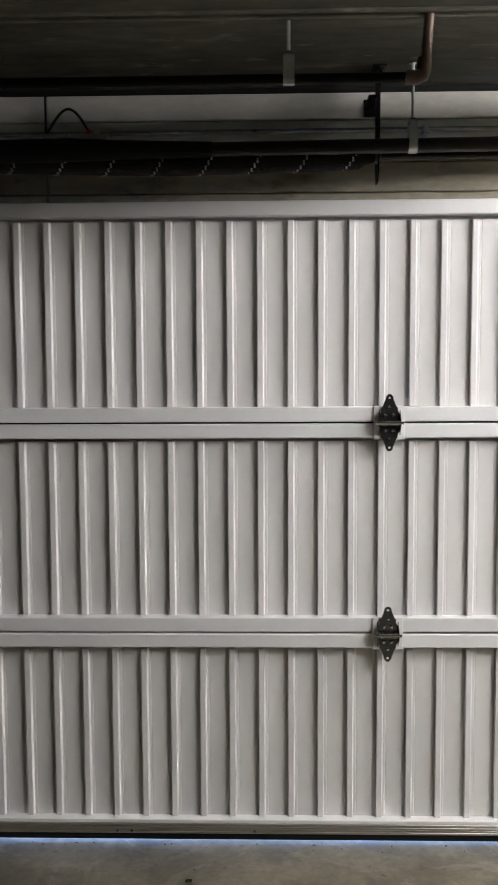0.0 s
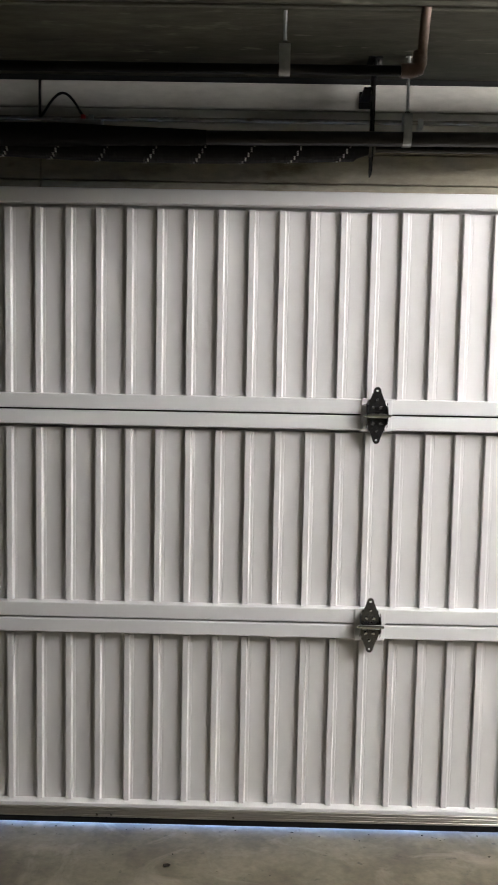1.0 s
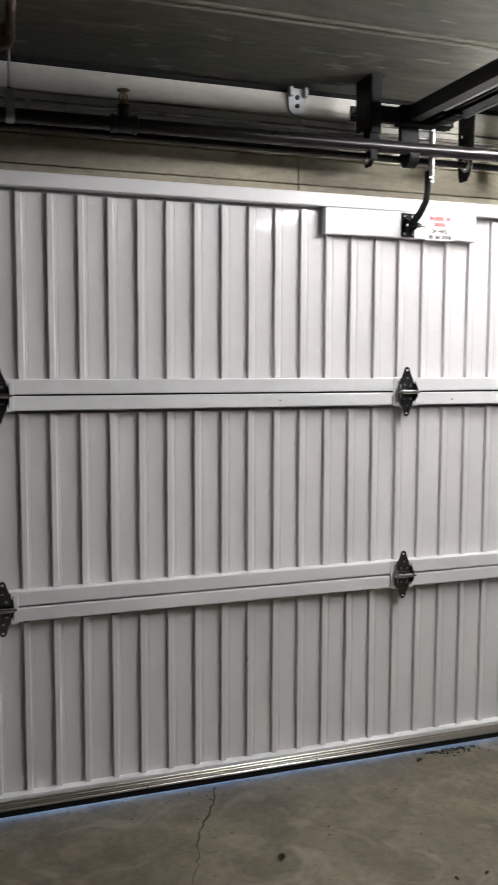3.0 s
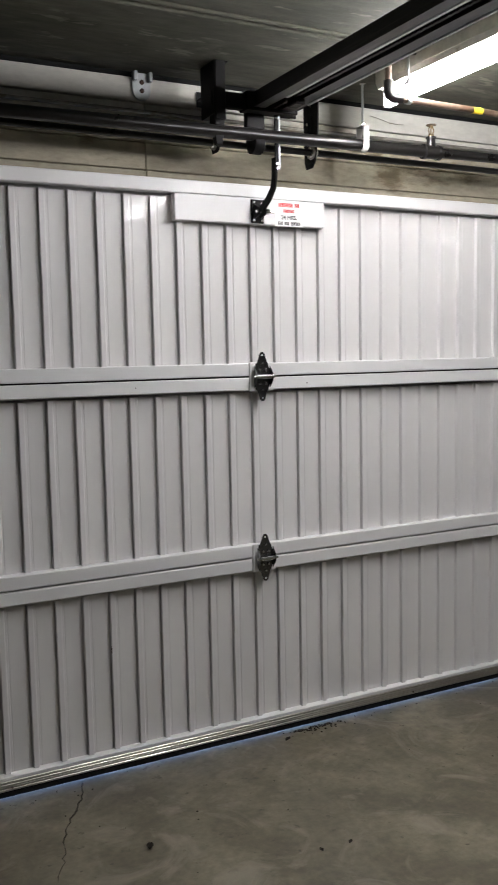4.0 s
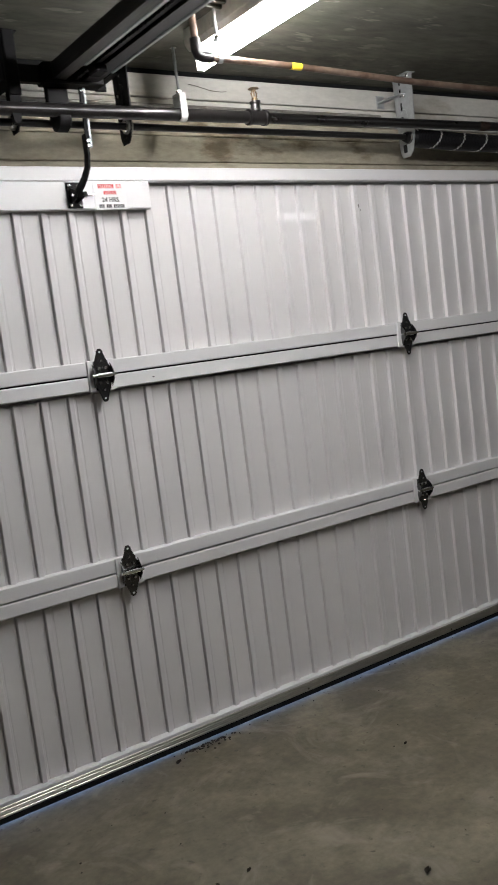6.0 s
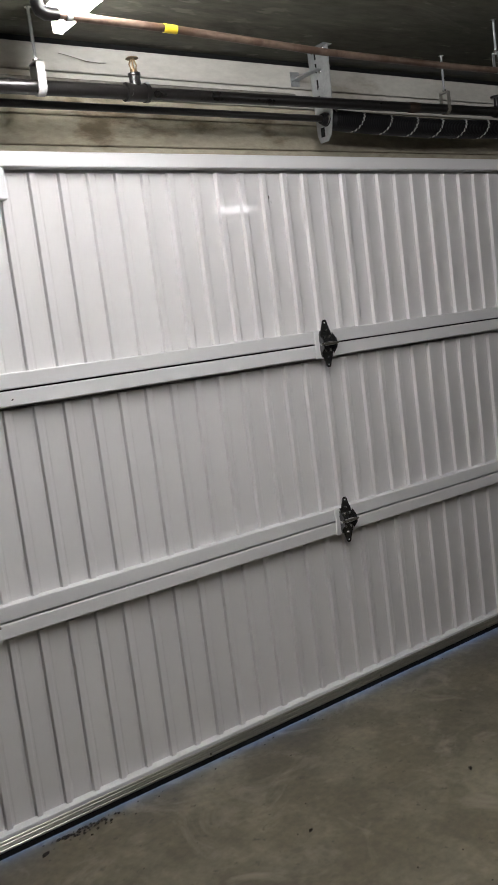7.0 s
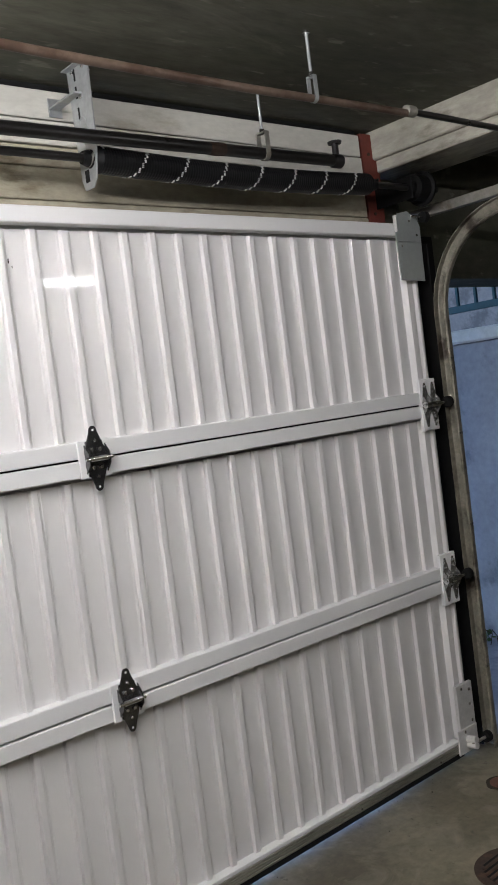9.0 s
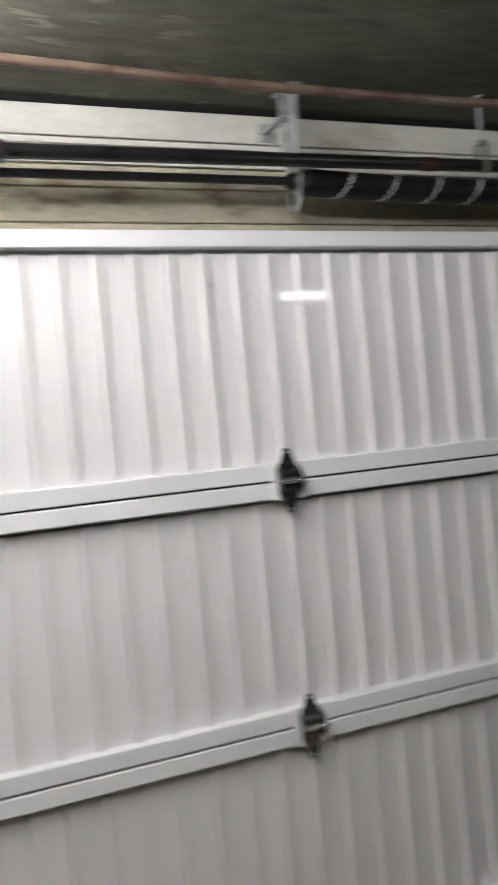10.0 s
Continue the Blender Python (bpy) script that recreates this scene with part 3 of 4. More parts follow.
def bearing_plate(x, material, label, z0=2.24, z1=CEIL, y0=-0.125, side=1):
    """Upright plate square to the wall, slotted, with a foot on the wall, a stay and the bearing round the shaft."""
    t = thing("bearing_bracket", (x, WALL_Y, z0), label, "bracket", "brackets of the torsion shaft")
    h = z1 - z0
    a = y0 - WALL_Y
    o = [(a + 0.055, 0.0), (a + 0.10, 0.0), (a + 0.112, 0.03), (a + 0.12, h), (a + 0.005, h), (a + 0.012, 0.12), (a + 0.035, 0.02)]
    p = part("plate", plate(o, -0.002, 0.002, "x"), material, t)
    bm = box((-0.022, a + 0.004, h - 0.004), (0.022, a + 0.12, h), 0.001)
    part("ceiling_foot", bm, material, t)
    u0, u1 = sorted((-0.03 * side, 0.003 * side))
    bm = box((u0, a + 0.05, h - 0.085), (u1, -0.001, h - 0.079), 0.001)
    box((u0, -0.006, h - 0.105), (u1 + 0.011, -0.0005, h - 0.05), 0.001, bm=bm)
    part("wall_stay", bm, material, t)
    for zz, w in ((0.02, 0.022), (0.14, 0.012), (0.2, 0.008), (0.26, 0.008), (0.31, 0.008)):
        part("slot", box((-0.003, a + 0.08 - w / 2, zz), (-0.0015, a + 0.08 + w / 2, zz + 0.035)), M_RUBBER, p)
    part("bearing", tube([(-0.010, SHAFT_Y - WALL_Y, SHAFT_Z - z0), (0.010, SHAFT_Y - WALL_Y, SHAFT_Z - z0)], 0.026, 20), M_ZINC_OLD, t, smooth=True)
    oval = [(-0.003, a + 0.068 + 0.016 * math.cos(radians(k)), 0.165 + (0.022 if k < 180 else -0.022) + 0.016 * math.sin(radians(k))) for k in range(0, 361, 20)]
    part("slot_rim", tube(oval, 0.0028, 6), material, p, smooth=True)
    part("race", tube([(-0.014, SHAFT_Y - WALL_Y, SHAFT_Z - z0), (-0.009, SHAFT_Y - WALL_Y, SHAFT_Z - z0)], [0.017, 0.021], 18), M_PIN, t, "bright bearing race", smooth=True)
    part("nut", tube([(0.012, a + 0.03, h - 0.004), (0.012, a + 0.03, h - 0.022)], 0.0085, 6), M_PIN, t)
    part("nut", tube([(0.012, a + 0.09, h - 0.004), (0.012, a + 0.09, h - 0.022)], 0.0085, 6), M_PIN, t)
    bolts(t, M_PIN, [(-0.002, yy, zz) for yy, zz in ((a + 0.03, h - 0.012), (a + 0.09, h - 0.012), (a + 0.06, h - 0.09), (a + 0.085, 0.17))], "x")
    bolts(t, M_PIN, [(0.012, yy, h - 0.004) for yy in (a + 0.03, a + 0.09)], "z", 0.008)
    return t


bearing_plate(1.61, M_ZINC, "galvanised slotted bearing bracket holding the torsion shaft")
bearing_plate(-1.575, M_BLACK, "black slotted bearing bracket holding the torsion shaft")
bearing_plate(0.21, M_BLACK, "black slotted centre bracket of the door operator", z0=2.265)
hb = bearing_plate(-0.207, M_BLACK, "black slotted header bracket of the door operator", z0=2.285, y0=-0.15, side=-1)
part("front_flange", box((-0.033, -0.236, 0.10), (0.006, -0.230, CEIL - 2.285 - 0.002), 0.002), M_BLACK, hb)
part("side_flange", box((-0.036, -0.232, 0.12), (-0.032, -0.115, CEIL - 2.285 - 0.002), 0.001), M_BLACK, hb)

# ---------------------------------------------------------------- pipes under the ceiling
def slope(x):
    return 2.349 + 0.0085 * x


main = thing("sprinkler_pipe", (0, -0.135, 0), "thick dark iron pipe hung along the wall above the door", "pipe")
part("pipe_run", tube([(-8, 0, slope(-8)), (0.70, 0, slope(0.7))], 0.0225, 20), M_PIPE, main, smooth=True)
part("pipe_run", tube([(0.70, 0, slope(0.7)), (2.59, 0, slope(2.59))], 0.0195, 20), M_PIPE, main, smooth=True)


def sprinkler_head(parent, x, material):
    """Tee on the pipe with an upright head on top."""
    z = slope(x)
    bm = tube([(x - 0.045, 0, z), (x - 0.042, 0, z), (x - 0.03, 0, z), (x - 0.028, 0, z), (x + 0.028, 0, z), (x + 0.03, 0, z), (x + 0.042, 0, z), (x + 0.045, 0, z)],
              [0.025, 0.030, 0.030, 0.027, 0.027, 0.030, 0.030, 0.025], 20)
    tube([(x, 0, z), (x, 0, z + 0.052), (x, 0, z + 0.053), (x, 0, z + 0.06)], [0.02, 0.018, 0.021, 0.021], 16, bm=bm)
    tee = part("tee", bm, M_PIPE, parent, smooth=True)
    bm = tube([(x, 0, z + 0.06), (x, 0, z + 0.072)], 0.012, 8)
    for e in (-1, 1):
        tube([(x + e * 0.009, 0, z + 0.072), (x + e * 0.013, 0, z + 0.088), (x + e * 0.004, 0, z + 0.106)], 0.0028, 6, bm=bm)
    tube([(x, 0, z + 0.07), (x, 0, z + 0.102)], 0.0035, 6, bm=bm)
    tube([(x, 0, z + 0.104), (x, 0, z + 0.107)], 0.006, 8, bm=bm)
    tube([(x, 0, z + 0.106), (x, 0, z + 0.109)], [0.021, 0.019], 16, bm=bm)
    part("head", bm, material, tee, "brass sprinkler head")


sprinkler_head(main, 0.735, M_BRASS)
sprinkler_head(main, -1.12, M_BRASS)
z = slope(2.6)
bm = tube([(2.555, 0, z), (2.56, 0, z), (2.595, 0, z), (2.6, 0, z)], [0.021, 0.0245, 0.0245, 0.02], 20)
tube([(2.578, 0, z), (2.578, 0, z + 0.06)], 0.012, 14, bm=bm)
tube([(2.578, 0, z + 0.06), (2.578, 0, z + 0.068)], [0.024, 0.026], 14, bm=bm)
part("end_cap", bm, M_PIPE, main, smooth=True)
bm = tube([(-8, 0, slope(-8) + 0.002), (-2.55, 0, slope(-2.5) + 0.006), (-2.38, 0, slope(-2.4) + 0.004), (-2.1, 0, slope(-2.1))], [0.036, 0.036, 0.03, 0.0235], 20)
part("wrapping", bm, M_RUBBER, main, "black wrapped sleeve", smooth=True)
part("wrapping", tube([(2.0, 0, slope(2.0)), (2.03, 0, slope(2.0)), (2.06, 0, slope(2.1))], [0.0200, 0.0212, 0.0200], 16), M_RUST, main)


def strap_hanger(x, y, pipe_z, r, label, group="pipe hangers", wide=0.022, material=None):
    """Threaded rod from the ceiling with a bent strap round the pipe."""
    material = material or M_ZINC
    t = thing("pipe_hanger", (x, y, pipe_z), label, "pipe hanger", group)
    part("rod", tube([(0, 0, r + 0.05), (0, 0, CEIL - pipe_z)], 0.0048, 10), M_ZINC, t, smooth=True)
    ring = [((r + 0.003) * math.cos(a), (r + 0.003) * math.sin(a)) for a in [math.pi + math.pi * k / 12 for k in range(13)]]
    inner = [(r * 0.97 * math.cos(a), r * 0.97 * math.sin(a)) for a in [2 * math.pi - math.pi * k / 12 for k in range(13)]]
    loop = [(-(r + 0.003), r + 0.05)] + ring + [(r + 0.003, r + 0.05), (r * 0.97, r + 0.046)] + inner + [(-r * 0.97, r + 0.046)]
    bm = plate(loop, -wide / 2, wide / 2, "x")
    box((-wide / 2, -(r + 0.003), r + 0.045), (wide / 2, r + 0.003, r + 0.051), 0.001, bm=bm)
    part("strap", bm, material, t)
    part("nut", tube([(0, 0, r + 0.046), (0, 0, r + 0.06)], 0.009, 6), M_PIN, t)
    part("anchor", tube([(0, 0, CEIL - pipe_z - 0.006), (0, 0, CEIL - pipe_z)], 0.012, 10), M_PIN, t)
    return t


strap_hanger(0.40, -0.135, slope(0.4), 0.0225, "bright galvanised strap hanger on the iron pipe", wide=0.026, material=M_PAINTMARK)
strap_hanger(-1.475, -0.135, slope(-1.475), 0.0225, "grey strap hanger on the iron pipe", wide=0.026)
strap_hanger(2.235, -0.135, slope(2.235), 0.0195, "rusty ring hanger on the iron pipe", wide=0.018, material=M_ZINC_OLD)

# copper line on the right of the operator, dark line on the left of it
cop = thing("copper_pipe", (0.245, -0.512, 2.42), "tarnished copper pipe with a yellow tape band under the ceiling", "pipe")
path = [(0, 0, CEIL - 2.42)] + [(0.02 - 0.02 * math.cos(radians(a)), 0, 0.02 - 0.02 * math.sin(radians(a))) for a in (0, 30, 60, 90)] + [(0.40, 0, -0.003), (0.7, 0, -0.012), (0.96, 0, -0.02), (1.25, 0, -0.022), (1.6, 0, -0.022), (2.27, 0, -0.012)]
part("pipe_run", tube(path, 0.0115, 16), M_COPPER, cop, smooth=True)
bm = tube([(0, 0, 0.055), (0, 0, 0.02), (0.006, 0, 0.006), (0.02, 0, 0), (0.055, 0, 0)], [0.0165, 0.0172, 0.0175, 0.0172, 0.0165], 16)
part("elbow", bm, M_PIPE, cop, smooth=True)
part("tape", tube([(0.374, 0, -0.003), (0.416, 0, -0.0035)], 0.0123, 16), M_YELLOW, cop, "yellow tape band", smooth=True)
bm = tube([(2.262, 0, -0.005), (2.30, 0, -0.005)], 0.018, 16)
part("coupling", bm, M_ZINC_OLD, cop, smooth=True)
part("pipe_run", tube([(2.27, 0, -0.005), (3.4, 0.0, -0.012)], 0.0105, 14), M_PIPE, cop, "dark pipe end", smooth=True)
strap_hanger(0.33, -0.512, 2.419, 0.0115, "small strap hanger on the copper pipe", wide=0.016)
strap_hanger(2.095, -0.512, 2.404, 0.0115, "thin ring hanger on a threaded rod round the copper pipe", wide=0.014)

gas = thing("ceiling_pipe", (-1.505, -0.505, 2.424), "thin black iron pipe under the ceiling with a rusty elbow", "pipe")
part("pipe_run", tube([(-6.4, 0, -0.01), (0, 0, 0)], 0.0135, 16), M_BLACK, gas, smooth=True)
part("riser", tube([(0.0, 0, 0.0), (0.004, -0.006, 0.03), (0.012, -0.015, CEIL - 2.424)], 0.0135, 16), M_COPPER, gas, "rusty brown riser", smooth=True)
part("elbow", tube([(-0.05, 0, 0), (-0.02, 0, 0), (-0.004, 0, 0.006), (0.0, 0, 0.02), (0.001, 0, 0.05)], [0.0185, 0.02, 0.0205, 0.02, 0.019], 16), M_COPPER, gas, smooth=True)
strap_hanger(-1.868, -0.505, 2.422, 0.0135, "grey flat strap hanger on the thin black pipe", wide=0.03)

# galvanised conduit and loose cables on the wall
con = thing("wall_conduit", (-0.6, 0.066, 2.434), "thin galvanised conduit clipped along the wall", "conduit")
part("conduit", tube([(-5.0, 0, -0.004), (2.18, 0, 0.012)], 0.0075, 12), M_ZINC_OLD, con, smooth=True)
for x in (-2.3, -1.9, -0.8, 0.45, 1.5):
    part("clip", box((x - 0.009, -0.012, -0.014 + 0.002 * x), (x + 0.009, 0.014, 0.018 + 0.002 * x), 0.002), M_ZINC, con)


def cable(points, r, label, material=M_RUBBER):
    t = tagged(part("cable", tube(points, r, 8), material, smooth=True), label, "cable")
    return t


cable([(-2.675, 0.07, 2.57), (-2.675, 0.07, 2.5), (-2.674, 0.068, 2.44)], 0.004, "black cable dropping down the wall joint")
loop = [(-2.674 + 0.15 * u, 0.062 - 0.03 * math.sin(math.pi * u), 2.434 + 0.075 * math.sin(math.pi * (u ** 1.25))) for u in [k / 14 for k in range(15)]]
loop = [(x, y, max(zz, 2.44)) for x, y, zz in loop]
cable(loop, 0.0042, "black cable loop ending in a red plug")
tagged(part("cable_plug", tube([(-2.526, 0.058, 2.446), (-2.526, 0.058, 2.412)], [0.008, 0.0085], 10), M_PLUG, smooth=True), "red plastic cable plug by the conduit", "plug")
tagged(part("junction_box", box((-2.60, 0.045, 2.405), (-2.46, 0.082, 2.432), 0.004), M_ZINC), "flat grey junction box on the wall", "junction box")
cable([(-2.93, 0.06, 2.575), (-2.93, 0.06, 2.44), (-2.96, 0.05, 2.425), (-3.1, 0.055, 2.47)], 0.005, "black cable hanging on the wall")
cable([(0.585, 0.078, 2.535), (0.62, 0.072, 2.527), (0.68, 0.07, 2.513), (0.73, 0.074, 2.512), (0.76, 0.079, 2.516)], 0.0014, "short bent wire sticking out of the wall", M_ZINC_OLD)

# rounded galvanised clip on the wall
t = thing("wall_clip", (-0.43, WALL_Y, 2.535), "rounded galvanised plate with two bolts on the wall", "bracket")
o = [(-0.034, 0.045), (-0.034, -0.018)] + [(0.034 * math.cos(radians(a)), -0.018 + 0.034 * math.sin(radians(a))) for a in range(180, 361, 20)] + [(0.034, 0.045)]
clip = part("plate", plate(o, -0.008, 0.004, "y"), M_ZINC, t)
part("ear", box((-0.036, -0.03, 0.012), (-0.022, -0.006, 0.046), 0.002), M_ZINC, t)
part("ear", box((0.022, -0.03, 0.012), (0.036, -0.006, 0.046), 0.002), M_ZINC, t)
bolts(t, M_RUST, [(0, -0.008, 0.012), (0, -0.008, -0.018)], r=0.009)

# ---------------------------------------------------------------- door operator: rail, chain and arm
op = thing("door_operator", (0.0, -0.16, 2.47), "black steel door operator rail with chain and bent arm", "door operator")
RX0, RX1 = -0.09, 0.075


def channel(x0, x1, z0, z1, y0, y1, t=0.005, open_side="in"):
    """A C-shaped rail that runs along y."""
    if open_side == "right":
        o = [(x0, z0), (x1, z0), (x1, z0 + t), (x0 + t, z0 + t), (x0 + t, z1 - t), (x1, z1 - t), (x1, z1), (x0, z1)]
    else:
        o = [(x1, z0), (x0, z0), (x0, z0 + t), (x1 - t, z0 + t), (x1 - t, z1 - t), (x0, z1 - t), (x0, z1), (x1, z1)]
    return plate(o, y0, y1, "y")


part("rail", channel(RX0, -0.045, -0.03, 0.022, -3.6, 0.04, 0.004, "right"), M_WORN_SHEEN, op)
part("rail", channel(0.02, RX1, -0.03, 0.022, -3.6, 0.04, 0.004, "left"), M_WORN_SHEEN, op)
part("top_plate", box((RX0 + 0.004, -3.6, 0.0195), (RX1 - 0.004, 0.03, 0.024), 0.001), M_BLACK, op)
# pale strips added for the worn edges and the lamp's reflection along them
part("slide_strip", box((-0.046, -3.5, -0.0325), (-0.034, -0.15, -0.026), 0.001), M_ZINC, op, "bright strip for wear and lamp reflection on the rail edge")
part("slide_strip", box((RX1 - 0.004, -3.5, -0.034), (RX1 + 0.006, -0.1, -0.024), 0.001), M_ZINC, op, "bright strip for wear and lamp reflection on the rail edge")
bm = bmesh.new()
y = -3.5
k = 0
while y < 0.0:
    w = 0.007 if k % 2 else 0.0045
    box((-0.006 - w, y, -0.027), (-0.006 + w, y + 0.0115, -0.014), bm=bm)
    y, k = y + 0.0127, k + 1
part("chain", bm, M_OIL, op, "black roller chain")
bm = box((-0.12, 0.0, -0.04), (0.095, 0.065, 0.026), 0.004)
box((-0.245, 0.025, -0.035), (-0.10, 0.055, 0.02), 0.003, bm=bm)
box((-0.095, 0.05, -0.105), (-0.02, 0.075, -0.03), 0.003, bm=bm)
part("head_bracket", bm, M_BLACK, op)
part("sprocket", tube([(-0.09, 0.05, -0.145), (-0.078, 0.05, -0.145), (-0.04, 0.05, -0.145), (-0.028, 0.05, -0.145)], [0.02, 0.04, 0.04, 0.02], 20), M_BLACK, op, smooth=True)
bm = plate([(-0.235, -0.17), (-0.218, -0.175), (-0.205, -0.13), (-0.205, -0.02), (-0.24, -0.02), (-0.243, -0.13)], 0.01, 0.035, "y")
part("stop_bracket", bm, M_BLACK, op)
bm = box((-0.012, -0.16, -0.05), (0.03, -0.10, -0.022), 0.004)
tr = part("trolley", bm, M_BLACK, op)
# arm: straight upper strap bolted to a bent lower strap
bm = box((0.016, 0.036, -0.235), (0.030, 0.044, -0.015), 0.001)
part("upper_arm", bm, M_BLACK, op, "black steel angle arm")
part("arm_angle", box((0.0305, 0.036, -0.235), (0.037, 0.068, -0.015), 0.001), M_ZINC, op, "worn bright edge of the angle arm")
pts = [(0.019, 0.05, -0.19), (0.019, 0.052, -0.26), (0.016, 0.058, -0.30), (0.006, 0.075, -0.335), (-0.004, 0.098, -0.362), (-0.005, 0.116, -0.378)]
bm = bmesh.new()
prev = None
for i, p in enumerate(pts):
    p = Vector(p)
    d = (Vector(pts[min(i + 1, 5)]) - Vector(pts[max(i - 1, 0)])).normalized()
    side = Vector((1, 0, 0))
    side = (side - d * side.dot(d)).normalized()
    up = d.cross(side)
    ring = [bm.verts.new(p + side * a * 0.004 + up * b * 0.016) for a, b in ((-1, -1), (1, -1), (1, 1), (-1, 1))]
    if prev:
        for k in range(4):
            bm.faces.new((prev[k], prev[(k + 1) % 4], ring[(k + 1) % 4], ring[k]))
    else:
        bm.faces.new(ring[::-1])
    prev = ring
bm.faces.new(prev)
bmesh.ops.recalc_face_normals(bm, faces=bm.faces[:])
part("lower_arm", bm, M_BLACK, op, "bent black steel arm", smooth=True)
bolts(op, M_PIN, [(0.022, 0.036, zz) for zz in (-0.05, -0.10, -0.215, -0.23)], r=0.006)
part("arm_pin", tube([(-0.02, 0.05, -0.028), (0.05, 0.05, -0.028)], 0.006, 10), M_PIN, op)
# rear hanger that carries the rail from the ceiling
part("rail_hanger", box((-0.09, -3.42, 0.018), (-0.085, -3.38, CEIL - 2.47), 0.001), M_ZINC_OLD, op)
part("rail_hanger", box((0.07, -3.42, 0.018), (0.075, -3.38, CEIL - 2.47), 0.001), M_ZINC_OLD, op)

# ---------------------------------------------------------------- track on the right, red post
trk = thing("door_track", (3.216, -0.031, 0.0), "weathered galvanised door track that curves overhead", "door track")
line = [(0.0, z) for z in (0.0, 0.6, 1.2, 1.7, 1.83)] + [(-0.37 + 0.37 * math.cos(radians(a)), 1.83 + 0.37 * math.sin(radians(a))) for a in range(9, 91, 9)] + [(-1.5, 2.205), (-3.1, 2.21)]


def sweep(line, section):
    """An outline of (x, n) carried along a line in the y-z plane."""
    bm, prev = bmesh.new(), None
    for i, (y, z) in enumerate(line):
        a, b = line[max(i - 1, 0)], line[min(i + 1, len(line) - 1)]
        d = Vector((b[0] - a[0], b[1] - a[1])).normalized()
        ring = [bm.verts.new((x, y - d.y * n, z + d.x * n)) for x, n in section]
        if prev:
            for k in range(len(ring)):
                j = (k + 1) % len(ring)
                bm.faces.new((prev[k], prev[j], ring[j], ring[k]))
        else:
            bm.faces.new(ring[::-1])
        prev = ring
    bm.faces.new(prev)
    bmesh.ops.recalc_face_normals(bm, faces=bm.faces[:])
    return bm


part("rail", sweep(line, [(-0.014, -0.026), (0.012, -0.026), (0.016, -0.02), (0.016, 0.02), (0.012, 0.028), (-0.01, 0.03), (-0.016, 0.024), (-0.012, 0.022),
                          (-0.008, 0.025), (0.009, 0.024), (0.0125, 0.018), (0.0125, -0.018), (0.01, -0.0225), (-0.014, -0.0225)]), M_TRACK, trk, smooth=True)
bm = box((-0.012, 0.026, 0.0), (0.014, 0.086, 2.12), 0.002)
part("wall_angle", bm, M_BLACK, trk, "black steel mounting angle")
bolts(trk, M_PIN, [(xx, -0.0255, zz) for zz in (0.35, 0.95, 1.33, 1.60, 1.64) for xx in (-0.007, 0.006)], r=0.006)
part("rail_hanger", box((0.016, -3.05, 2.22), (0.02, -3.0, CEIL), 0.001), M_ZINC_OLD, trk)
part("rail_hanger", box((0.016, -1.3, 2.215), (0.02, -1.26, CEIL), 0.001), M_ZINC_OLD, trk)
part("stay", box((0.02, -1.3, 2.235), (0.055, 0.18, 2.275), 0.003), M_ZINC_OLD, trk, "steel angle stay")

post = thing("red_post", (2.98, 0.0, DOOR_TOP - 0.03), "red oxide painted steel angle post above the door corner", "steel post")
bm = box((0.002, WALL_Y + 0.01, 0.0), (0.098, WALL_Y + 0.02, CEIL - DOOR_TOP + 0.03 - 0.012), 0.001)
box((0.002, WALL_Y + 0.018, 0.0), (0.012, 0.168, CEIL - DOOR_TOP + 0.03 - 0.012), 0.001, bm=bm)
part("angle", bm, M_RED, post)
bolts(post, M_RUST, [(0.04, WALL_Y + 0.01, zz) for zz in (0.09, 0.2, 0.33)])
bm = box((3.035, -0.095, 2.275), (3.041, 0.098, 2.365), 0.002)
tagged(part("end_bearing_plate", bm, M_BLACK), "black end bearing plate beside the cable drum", "bracket")

# ---------------------------------------------------------------- strip lights
def strip_light(at, length, turn, label, material):
    """Ceiling strip light: folded enamel channel, one bare tube in its holders. It runs from its end along its own -y."""
    t = thing("strip_light", at, label, "ceiling light", "ceiling strip lights")
    t.rotation_euler = (0, 0, radians(turn))
    part("housing", plate([(-0.062, 0.0), (-0.062, -0.05), (-0.05, -0.068), (0.05, -0.068), (0.062, -0.05), (0.062, 0.0)], -length + 0.03, -0.02, "y"), M_HOUSING, t)
    part("tube", tube([(0, -length + 0.03, -0.108), (0, -0.02, -0.108), (0, -0.012, -0.108)], [0.019, 0.019, 0.016], 18), material, t, "glowing white fluorescent tube", smooth=True)
    for y in (-length + 0.02, -0.006):
        part("tube_holder", box((-0.017, y - 0.005, -0.126), (0.017, y + 0.002, -0.05), 0.003), M_HOUSING, t)
    return t


strip_light((0.42, -0.26, CEIL), 2.40, 0, "lit fluorescent strip light on the ceiling by the door operator", M_TUBE)
short = strip_light((3.0, -2.2, CEIL - 0.10), 0.36, -90, "short lit fluorescent strip light hung by the beam", M_TUBE_SHORT)
for y in (-0.07, -0.29):
    part("stem", tube([(0, y, -0.004), (0, y, 0.10)], 0.008, 10), M_ZINC, short, smooth=True)

